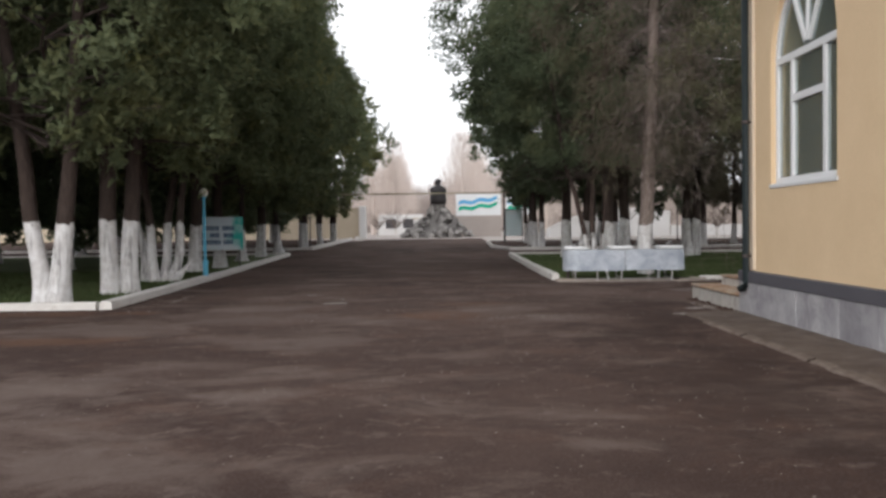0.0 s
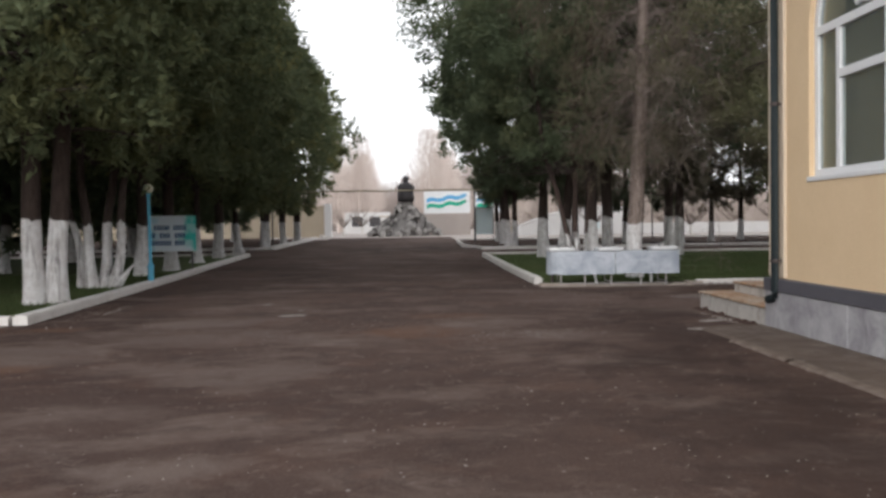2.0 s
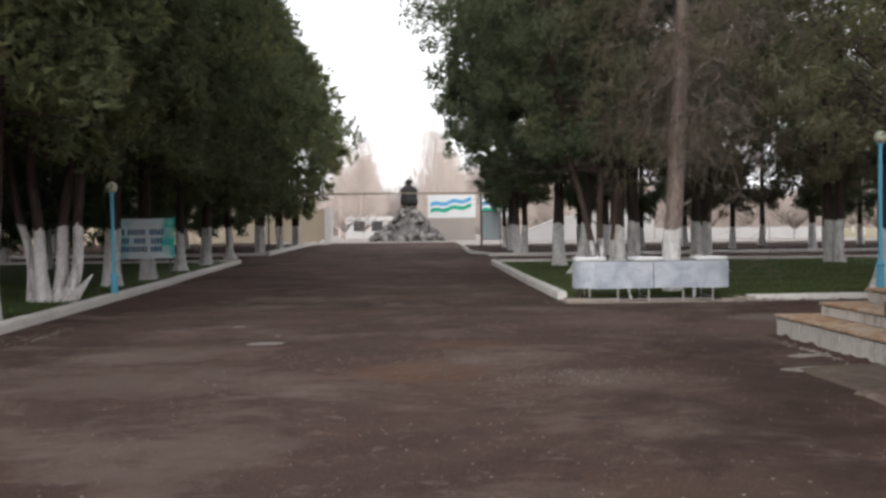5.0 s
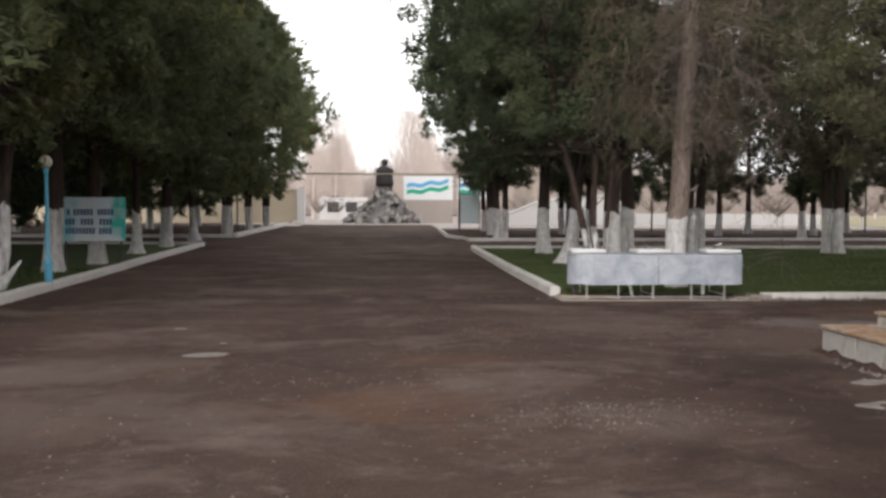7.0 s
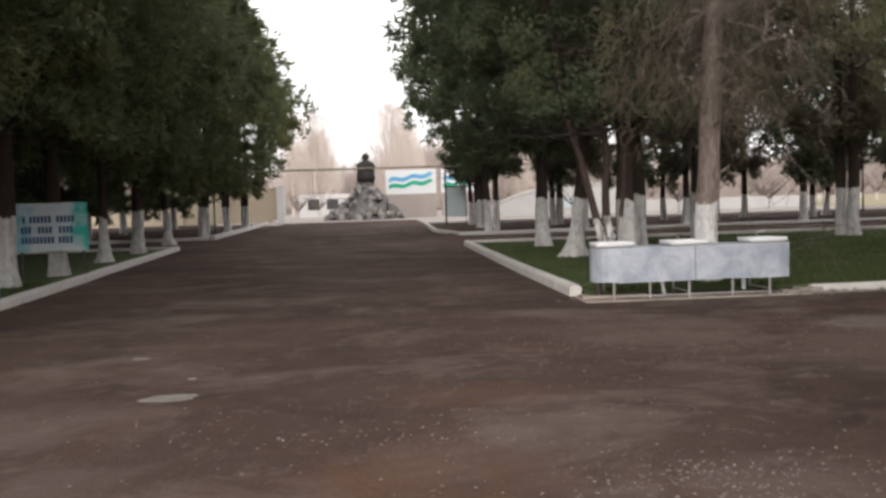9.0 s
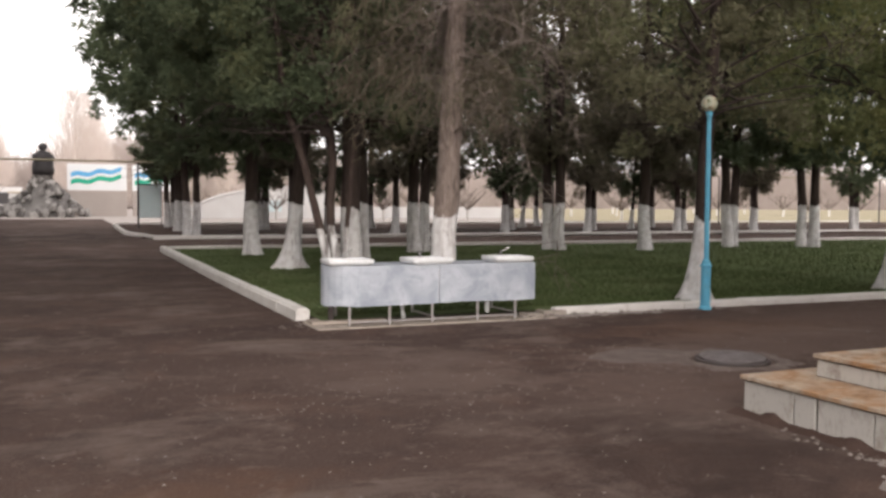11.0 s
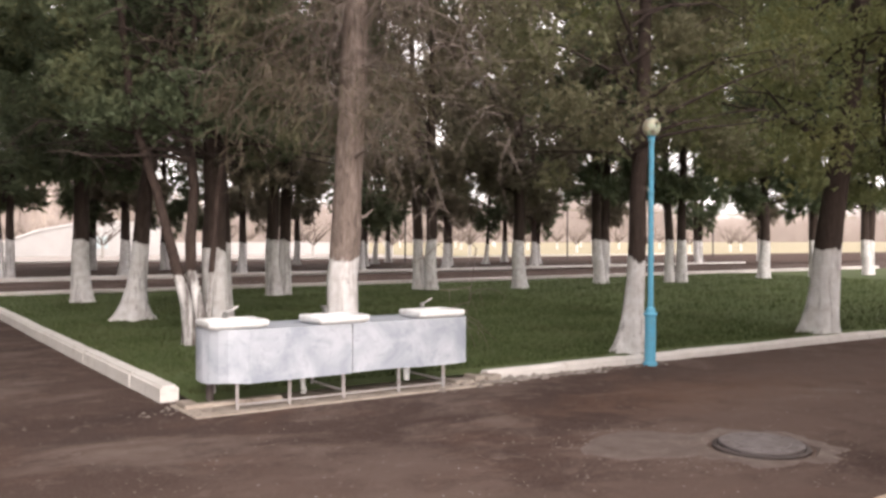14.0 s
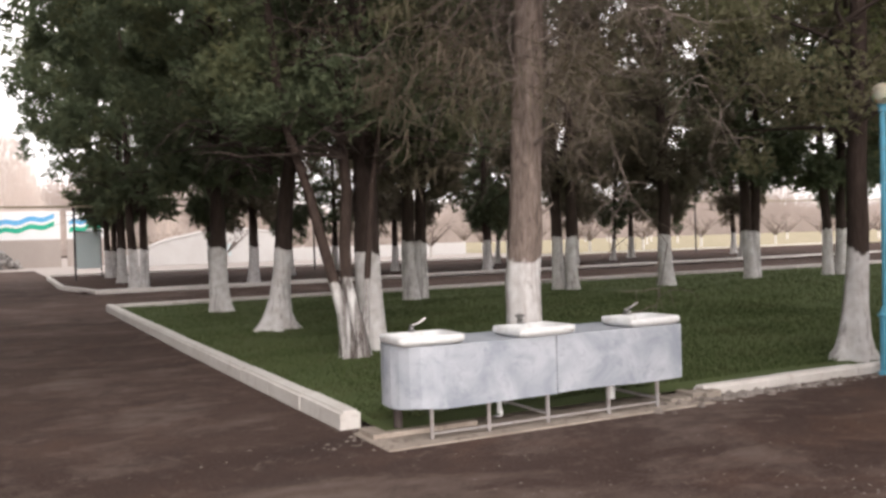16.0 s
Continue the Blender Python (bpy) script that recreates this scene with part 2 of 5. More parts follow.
CERAMIC = worn("dull_white_ceramic", (0.76, 0.77, 0.78), (0.66, 0.665, 0.67), 3, 20, 0.35, 0.05, spec=0.5, dirt=(0.50, 0.48, 0.46))
CHROME = worn("dull_chrome", (0.36, 0.355, 0.35), (0.26, 0.25, 0.245), 8, 60, 0.3, 0.05, metal=1.0)
STEEL = worn("painted_steel_tube", (0.42, 0.41, 0.42), (0.34, 0.30, 0.28), 6, 40, 0.5, 0.1, metal=0.3, dirt=(0.14, 0.09, 0.07))


def make_tread():
    """Whitish glazed tiles with rusty brown spills and trodden dirt."""
    m = Mat("stained_tread_tiles", 0.45, 0, 0.3)
    v = m.coords(True)
    o = m.random_object()
    c = m.mix(o, (0.41, 0.345, 0.28), (0.36, 0.28, 0.21))
    rust = m.noise(v, 2.6, 7, 0.72, 0.8)
    c = m.mix(m.ramp(rust, 0, 0.9, 0.42, 0.60), c, (0.30, 0.155, 0.068))
    dirt = m.noise(v, 6.5, 7, 0.75, 0.5)
    c = m.mix(m.ramp(dirt, 0, 0.85, 0.53, 0.68), c, (0.11, 0.070, 0.050))
    lime = m.noise(v, 4.3, 6, 0.7, 1.2)
    c = m.mix(m.ramp(lime, 0, 0.6, 0.62, 0.72), c, (0.52, 0.47, 0.41))
    m.colour(c).bump(dirt, 0.15, 0.004)
    m.rough(m.ramp(dirt, 0.35, 0.8, 0.4, 0.7))
    return m.m


def make_riser():
    m = Mat("pale_grey_riser_tiles", 0.5, 0, 0.3)
    v = m.coords(True, (1, 1, 0.45))
    o = m.random_object()
    c = m.mix(o, (0.48, 0.455, 0.42), (0.40, 0.375, 0.345))
    run = m.noise(v, 9, 6, 0.7, 0.4)
    c = m.mix(m.ramp(run, 0, 0.7, 0.52, 0.68), c, (0.19, 0.145, 0.115))
    spot = m.noise(v, 30, 4, 0.7)
    c = m.mix(m.ramp(spot, 0, 0.5, 0.55, 0.75), c, (0.16, 0.125, 0.105))
    m.colour(c).bump(spot, 0.1, 0.004)
    return m.m


TREAD = make_tread()
RISER = make_riser()
IRON = worn("cast_iron", (0.055, 0.045, 0.044), (0.10, 0.08, 0.075), 6, 60, 0.85, 0.5, metal=0.1)
DUST = worn("trodden_dust", (0.135, 0.104, 0.092), (0.092, 0.068, 0.060), 6, 40, 0.95, 0.5, dirt=(0.145, 0.118, 0.105), world_space=True)
COLLAR = worn("weathered_concrete_collar", (0.155, 0.122, 0.108), (0.085, 0.062, 0.054), 5, 45, 0.95, 0.6, dirt=(0.22, 0.18, 0.162), dist=0.012)
IRON_PALE = worn("dusty_cast_iron", (0.175, 0.155, 0.155), (0.120, 0.102, 0.100), 6, 60, 0.7, 0.4, metal=0.2)
BRONZE = worn("dark_bronze", (0.030, 0.028, 0.030), (0.05, 0.045, 0.045), 2, 20, 0.5, 0.2, metal=0.5)
WALL_TAN = worn("tan_yard_wall", (0.54, 0.46, 0.35), (0.48, 0.40, 0.30), 0.5, 10, 0.9, 0.2, world_space=True)
WALL_WHITE = worn("whitewashed_wall", (0.70, 0.69, 0.68), (0.62, 0.60, 0.59), 0.5, 10, 0.85, 0.15, world_space=True)
PIPE_BEIGE = worn("beige_gas_pipe", (0.36, 0.32, 0.22), (0.30, 0.26, 0.19), 1, 20, 0.6, 0.1)
POST_DARK = worn("dark_steel_post", (0.05, 0.05, 0.055), (0.08, 0.07, 0.07), 2, 20, 0.6, 0.1)
BOARD_BLUE = worn("faded_teal_board", (0.62, 0.74, 0.76), (0.68, 0.77, 0.79), 1, 20, 0.6, 0.05)
CYAN = make_stripe_free("ribbon_blue", (0.10, 0.36, 0.66), (0.16, 0.46, 0.72))
GREEN = make_stripe_free("ribbon_green", (0.02, 0.38, 0.24), (0.03, 0.42, 0.27))
BOARD_WHITE = make_stripe_free("white_board", (0.78, 0.79, 0.80), (0.74, 0.75, 0.76))
INK = make_stripe_free("dark_blue_lettering", (0.03, 0.08, 0.18), (0.04, 0.09, 0.20))
TRUNK = make_trunk("limed_dark_bark", (0.034, 0.025, 0.022), (0.066, 0.048, 0.041))
TRUNK_MID = make_trunk("limed_dark_bark_mid", (0.034, 0.025, 0.022), (0.066, 0.048, 0.041), 1.25)
TRUNK_LOW = make_trunk("limed_dark_bark_low", (0.034, 0.025, 0.022), (0.066, 0.048, 0.041), 1.13)
TRUNK_PALE = make_trunk("limed_pale_bark", (0.29, 0.232, 0.205), (0.105, 0.080, 0.068), 1.24)
TRUNK_SCUFFED = make_trunk("scuffed_limed_bark", (0.040, 0.029, 0.026), (0.085, 0.061, 0.052), 1.0, 0.10)
BARK = worn("dark_limb_bark", (0.045, 0.033, 0.029), (0.07, 0.052, 0.045), 3, 20, 0.95, 0.3)
TWIG = worn("grey_brown_twigs", (0.235, 0.193, 0.172), (0.145, 0.118, 0.104), 3, 20, 0.95, 0.2)
# far poplar and woods twigs, colours paled to carry distance haze
POPLAR = worn("haze_paled_poplar_twigs", (0.62, 0.54, 0.49), (0.54, 0.46, 0.42), 1, 10, 0.95, 0.1)
WOODS = worn("haze_paled_far_woods", (0.44, 0.375, 0.345), (0.34, 0.288, 0.265), 0.2, 3, 0.95, 0.1, world_space=True)
LEAF = make_leaf("conifer_sprays", (0.115, 0.148, 0.090), (0.165, 0.195, 0.115), (0.195, 0.195, 0.098), 0.48)
LEAF_DRAB = make_leaf("drab_olive_sprays", (0.195, 0.190, 0.118), (0.245, 0.228, 0.150), (0.200, 0.222, 0.110), 0.52)
# west avenue crowns: yellower foliage, lightened further to put their lit look in colour
LEAF_WARM_LIT = make_leaf("warm_green_lit_sprays", (0.146, 0.176, 0.098), (0.212, 0.234, 0.124), (0.285, 0.272, 0.112), 0.50)
LEAF_YELLOW = make_leaf("yellow_green_sprays", (0.262, 0.290, 0.148), (0.330, 0.348, 0.180), (0.370, 0.350, 0.150), 0.60)
LEAF_OLIVE = make_leaf("browning_sprays", (0.180, 0.157, 0.115), (0.235, 0.205, 0.155), (0.180, 0.190, 0.105), 0.48)
LEAF_DRY = make_leaf("dry_conifer_sprays", (0.195, 0.158, 0.122), (0.135, 0.114, 0.083), (0.130, 0.141, 0.066), 0.4)
BLADE = make_leaf("grass_blades", (0.074, 0.102, 0.038), (0.097, 0.127, 0.048), (0.112, 0.116, 0.056))
LITTER = make_leaf("pale_litter", (0.24, 0.205, 0.185), (0.095, 0.072, 0.060), (0.36, 0.335, 0.315), 0.0)


def make_marble():
    m = Mat("grey_marble_film", 0.45, 0, 0.4)
    v = m.coords(False)
    a = m.noise(v, 2.6, 6, 0.62, 0.7)
    b = m.noise(v, 13, 5, 0.65, 0.8)
    c = m.mix(m.ramp(a, 0, 1, 0.34, 0.60), (0.27, 0.30, 0.345), (0.43, 0.455, 0.50))
    c = m.mix(m.ramp(b, 0, 0.40, 0.54, 0.7), c, (0.18, 0.20, 0.25))
    m.colour(c)
    return m.m


def make_plinth():
    m = Mat("grey_marble_slab", 0.45, 0, 0.35)
    v = m.coords(True)
    o = m.random_object()
    a = m.noise(v, 3.0, 7, 0.72, 0.6)
    c = m.mix(o, (0.28, 0.27, 0.285), (0.45, 0.44, 0.45))
    c = m.mix(m.ramp(a, 0, 0.8, 0.4, 0.65), c, (0.19, 0.178, 0.195))
    m.colour(c)
    return m.m


def make_glass():
    m = Mat("dark_window_glass", 0.04, 0, 0.6)
    m.b.inputs["Base Color"].default_value = (0.55, 0.62, 0.60, 1)
    m.b.inputs["Transmission Weight"].default_value = 0.92
    m.b.inputs["IOR"].default_value = 1.5
    return m.m


def make_globe():
    m = Mat("clouded_lamp_globe", 0.35, 0, 0.4)
    v = m.coords(False)
    c = m.mix(m.ramp(m.noise(v, 9, 5, 0.7), 0, 1, 0.35, 0.65), (0.60, 0.60, 0.50), (0.44, 0.42, 0.32))
    m.colour(c)
    m.b.inputs["Subsurface Weight"].default_value = 0.2
    return m.m


def make_stone():
    m = Mat("grey_boulders", 0.9, 0, 0.2)
    v = m.coords(False)
    o = m.random_object()
    c = m.mix(o, (0.13, 0.12, 0.115), (0.40, 0.38, 0.36))
    n = m.noise(v, 3, 6, 0.7)
    c = m.mix(m.ramp(n, 0, 0.7, 0.45, 0.7), c, (0.11, 0.10, 0.10))
    m.colour(c).bump(n, 0.6, 0.05)
    return m.m


def make_banner():
    """White board fading to turquoise along both ends."""
    m = Mat("turquoise_white_board", 0.5, 0, 0.3)
    v = m.coords(False)
    sep = m.n.new("ShaderNodeSeparateXYZ")
    m.l.new(v, sep.inputs["Vector"])
    wob = m.math('ADD', sep.outputs["X"], m.ramp(m.noise(v, 2.5, 3, 0.5), -0.25, 0.25, 0.3, 0.7))
    c = m.mix(m.ramp(wob, 1, 0, -0.75, -0.30), (0.60, 0.66, 0.70), (0.10, 0.42, 0.52))
    c = m.mix(m.ramp(wob, 0, 1, 0.35, 0.68), c, (0.04, 0.44, 0.38))
    m.colour(c)
    return m.m


MARBLE, PLINTH, GLASS, GLOBE, STONE, BANNER = make_marble(), make_plinth(), make_glass(), make_globe(), make_stone(), make_banner()
# near-black colour stands in for the dimness of the room behind the panes
DARK_ROOM = worn("room_dimness_colour", (0.035, 0.04, 0.04), (0.028, 0.03, 0.03), 1, 20, 0.9, 0.1)


# ---- mesh helpers ----
def gz(y):
    """Height of the ground: level, then rising gently down the avenue."""
    return max(0.0, min(y, 130.0) - 25.0) * 0.0065


def part(name, bm, material, parent=None, label="", smooth=False):
    """Links a bmesh as one mesh object, under a parent if given."""
    me = bpy.data.meshes.new(name)
    bm.to_mesh(me)
    bm.free()
    if smooth:
        for p in me.polygons:
            p.use_smooth = True
    me.materials.append(material)
    ob = new(name, me)
    if parent is not None:
        ob.parent = parent
    if label:
        ob["label"] = label
    return ob


def share(name, me, parent, m):
    """Another object on an existing mesh."""
    ob = new(name, me)
    ob.parent = parent
    ob.matrix_basis = m
    return ob


def thing(name, m, label, category, group="", kind=""):
    ob = new(name)
    ob.empty_display_size = 0.2
    ob.matrix_basis = m
    return tagged(ob, label, category, group, kind)


def add_box(bm, x0, x1, y0, y1, z0, z1, bevel=0.0):
    r = bmesh.ops.create_cube(bm, size=1.0)
    vs = r["verts"]
    for v in vs:
        v.co = Vector((x0 + (v.co.x + 0.5) * (x1 - x0), y0 + (v.co.y + 0.5) * (y1 - y0), z0 + (v.co.z + 0.5) * (z1 - z0)))
    if bevel:
        es = list({e for v in vs for e in v.link_edges})
        bmesh.ops.bevel(bm, geom=es, offset=bevel, segments=2, affect='EDGES', profile=0.6)
    return bm


def box(x0, x1, y0, y1, z0, z1, bevel=0.0):
    return add_box(bmesh.new(), x0, x1, y0, y1, z0, z1, bevel)


def add_tube(bm, pts, radii, sides=10, cap=True):
    """A tube through points with a radius at each."""
    pts = [Vector(p) for p in pts]
    if isinstance(radii, (int, float)):
        radii = [radii] * len(pts)
    rings = []
    for i, p in enumerate(pts):
        d = (pts[min(i + 1, len(pts) - 1)] - pts[max(i - 1, 0)]).normalized()
        a = d.orthogonal() if abs(d.z) < 0.9 else Vector((1, 0, 0)) - d * d.x
        a.normalize()
        b = d.cross(a)
        rings.append([bm.verts.new(p + (a * math.cos(k * math.tau / sides) + b * math.sin(k * math.tau / sides)) * radii[i]) for k in range(sides)])
    for r0, r1 in zip(rings, rings[1:]):
        for k in range(sides):
            bm.faces.new((r0[k], r0[(k + 1) % sides], r1[(k + 1) % sides], r1[k]))
    if cap:
        bm.faces.new(rings[0][::-1])
        bm.faces.new(rings[-1])
    return bm


def add_lathe(bm, profile, sides=20, centre=(0, 0)):
    """A turned shape from (radius, z) pairs."""
    rings = [[bm.verts.new((centre[0] + r * math.cos(k * math.tau / sides), centre[1] + r * math.sin(k * math.tau / sides), z)) for k in range(sides)] for r, z in profile]
    for r0, r1 in zip(rings, rings[1:]):
        for k in range(sides):
            bm.faces.new((r0[k], r0[(k + 1) % sides], r1[(k + 1) % sides], r1[k]))
    bm.faces.new(rings[0][::-1])
    bm.faces.new(rings[-1])
    return bm


def sheet(name, x0, x1, y0, y1, lift, material, nx=2, ny=24, wobble=0.0):
    """A piece of ground following the slope, with a thin skirt."""
    bm = bmesh.new()
    rows = []
    for j in range(ny + 1):
        y = y0 + (y1 - y0) * j / ny
        rows.append([bm.verts.new((x0 + (x1 - x0) * i / nx, y, gz(y) + lift + (noise.noise((x0 + (x1 - x0) * i / nx, y, 0)) * wobble))) for i in range(nx + 1)])
    for j in range(ny):
        for i in range(nx):
            bm.faces.new((rows[j][i], rows[j][i + 1], rows[j + 1][i + 1], rows[j + 1][i]))
    return part(name, bm, material)


def quads(name, verts, faces, material, parent=None, label=""):
    me = bpy.data.meshes.new(name)
    me.from_pydata(verts, [], faces)
    me.materials.append(material)
    ob = new(name, me)
    if parent is not None:
        ob.parent = parent
    if label:
        ob["label"] = label
    return ob


# ---- large structure ----
def build_ground():
    """One sheet to the horizon: old asphalt underfoot."""
    bm = bmesh.new()
    ys = [-600, -60, -10, 0, 10, 18, 25, 30, 40, 50, 60, 70, 80, 100, 130, 300, 1500]
    xs = [-1500, -200, -60, -20, -8, 0, 8, 20, 60, 200, 1500]
    rows = [[bm.verts.new((x, y, gz(y))) for x in xs] for y in ys]
    for r0, r1 in zip(rows, rows[1:]):
        for i in range(len(xs) - 1):
            bm.faces.new((r0[i], r0[i + 1], r1[i + 1], r1[i]))
    tagged(part("ground", bm, ASPHALT), "old dark brown asphalt with dusty patches and litter", "ground", kind="structure")


build_ground()


def patch(name, x0, x1, y0, y1, lift, material, label, wobble=0.0, nx=12, ny=24):
    return tagged(sheet(name, x0, x1, y0, y1, lift, material, nx, ny, wobble), label, "ground", kind="structure")


def kerb_left_x(y):
    return float(np.interp(y, (12.35, 22, 27, 37, 45, 69), (-5.42, -6.05, -6.42, -6.95, -7.2, -7.75)))


def outline_patch(name, pts, lift, material, label):
    """A level-lying patch inside an outline, draped on the slope."""
    bm = bmesh.new()
    vs = [bm.verts.new((x, y, gz(y) + lift)) for x, y in pts]
    bm.faces.new(vs)
    return tagged(part(name, bm, material), label, "ground", kind="structure")


outline_patch("lawn_west", [(-60, 12.42), (kerb_left_x(12.42) - 0.1, 12.42), (kerb_left_x(24.9) - 0.1, 24.9), (-60, 24.9)], 0.05, LAWN, "short dark green lawn under conifers")
outline_patch("lawn_west", [(-60, 24.9), (kerb_left_x(24.9) - 0.1, 24.9), (kerb_left_x(37) - 0.1, 37), (-60, 37)], 0.05, LAWN, "short dark green lawn under conifers")
outline_patch("bed_west", [(-60, 45), (kerb_left_x(45) - 0.1, 45), (kerb_left_x(69) - 0.1, 69), (-60, 69)], 0.05, SOIL, "bare brown soil under conifers")
patch("lawn_east", 2.62, 75, 18.35, 33.85, 0.06, LAWN, "short green lawn under conifers", 0.03, 60, 24)
patch("bed_east", 2.7, 75, 41.4, 58.0, 0.05, SOIL, "bare brown soil between trees", 0.04, 30, 16)
patch("forecourt", -12, 2.7, 70.5, 120, 0.015, PAVING, "pale dusty paving around the monument", 0.0, 4, 30)
patch("forecourt_east", 2.7, 62, 58.4, 120, 0.015, PAVING, "pale dusty paving beside the monument", 0.0, 4, 30)
patch("field", 10.5, 400, 84, 420, 0.05, FIELD, "dry yellowish grass field", 0.0, 8, 30)
patch("field_edge", 34, 400, 58.4, 84, 0.045, FIELD, "dry yellowish grass field", 0.0, 8, 10)
patch("road_to_gate", -11, -6.6, 66, 140, 0.02, PAVING, "pale dusty road beyond the wall", 0.0, 4, 30)


def stone_mesh(length, width, height, name, seed):
    rng = random.Random(seed)
    bm = box(-length / 2, length / 2, -width / 2, width / 2, -0.06, height)
    bmesh.ops.bevel(bm, geom=[e for e in bm.edges if all(v.co.z > 0 for v in e.verts) and abs(e.verts[0].co.x - e.verts[1].co.x) > 0.1], offset=0.026, segments=3, affect='EDGES')
    for v in bm.verts:
        if v.co.z > 0:
            v.co += Vector((0, rng.uniform(-1, 1), rng.uniform(-1, 1))) * 0.003
    me = bpy.data.meshes.new(name)
    bm.to_mesh(me)
    bm.free()
    me.materials.append(LIME)
    return me


KERB_MESHES = {}


def kerb_run(pts, width=0.16, height=0.15, piece=1.02, seed=1, label="white lime-painted concrete kerb"):
    """A kerb of single stones with open joints along a line."""
    kerb = thing("kerb", Matrix(), label, "kerb", "painted kerbs", "structure")
    rng = random.Random(seed)
    for (xa, ya), (xb, yb) in zip(pts, pts[1:]):
        run = math.hypot(xb - xa, yb - ya)
        n = max(1, round(run / piece))
        step = run / n
        key = (round(step, 2), width, height)
        if key not in KERB_MESHES:
            KERB_MESHES[key] = [stone_mesh(step - 0.002, width, height, "kerb_stone", s) for s in range(3)]
        ang = math.degrees(math.atan2(yb - ya, xb - xa))
        for i in range(n):
            f = (i + 0.5) / n
            x, y = xa + (xb - xa) * f, ya + (yb - ya) * f
            slope = math.degrees(math.atan2(gz(y + 0.5) - gz(y - 0.5), 1)) * math.sin(radians(ang))
            share("kerb_stone", rng.choice(KERB_MESHES[key]), kerb,
                  pose(x + rng.uniform(-.004, .004), y + rng.uniform(-.004, .004), gz(y) + rng.uniform(-.005, .003), rng.uniform(-1.0, 1.0), -slope + rng.uniform(-.25, .25), ang + rng.uniform(-.25, .25)))
    return kerb


kerb_run([(kerb_left_x(y), y) for y in (12.35, 22.0, 27.0, 36.9)], 0.2, 0.14, seed=2)
kerb_run([(-30, 12.40), (kerb_left_x(12.35) - 0.15, 12.40)], 0.18, 0.12, 1.5, seed=3)
kerb_run([(-40, 37.0), (kerb_left_x(37) - 0.15, 37.0)], 0.18, 0.14, 1.5, seed=4)
kerb_run([(-40, 45.0), (kerb_left_x(45) - 0.15, 45.0)], 0.18, 0.14, 1.5, seed=5)
kerb_run([(kerb_left_x(45), 45.0), (kerb_left_x(69), 69.0)], 0.2, 0.2, 1.5, seed=6)
kerb_run([(2.51, 18.8), (2.55, 33.95)], 0.17, 0.16, seed=7)
kerb_run([(2.7, 33.98), (42, 34.6)], 0.17, 0.15, 1.5, seed=8)
kerb_run([(5.7, 18.28), (24, 18.1)], 0.15, 0.10, seed=9)
kerb_run([(2.6, 55.8), (2.4, 45.5), (3.1, 41.3), (42, 42.3)], 0.17, 0.14, 1.5, seed=10)
kerb_run([(2.8, 58.2), (60, 60.0)], 0.17, 0.12, 2.2, seed=11)
kerb_run([(-7.0, 70), (-9.4, 84)], 0.25, 0.2, 1.5, seed=12)


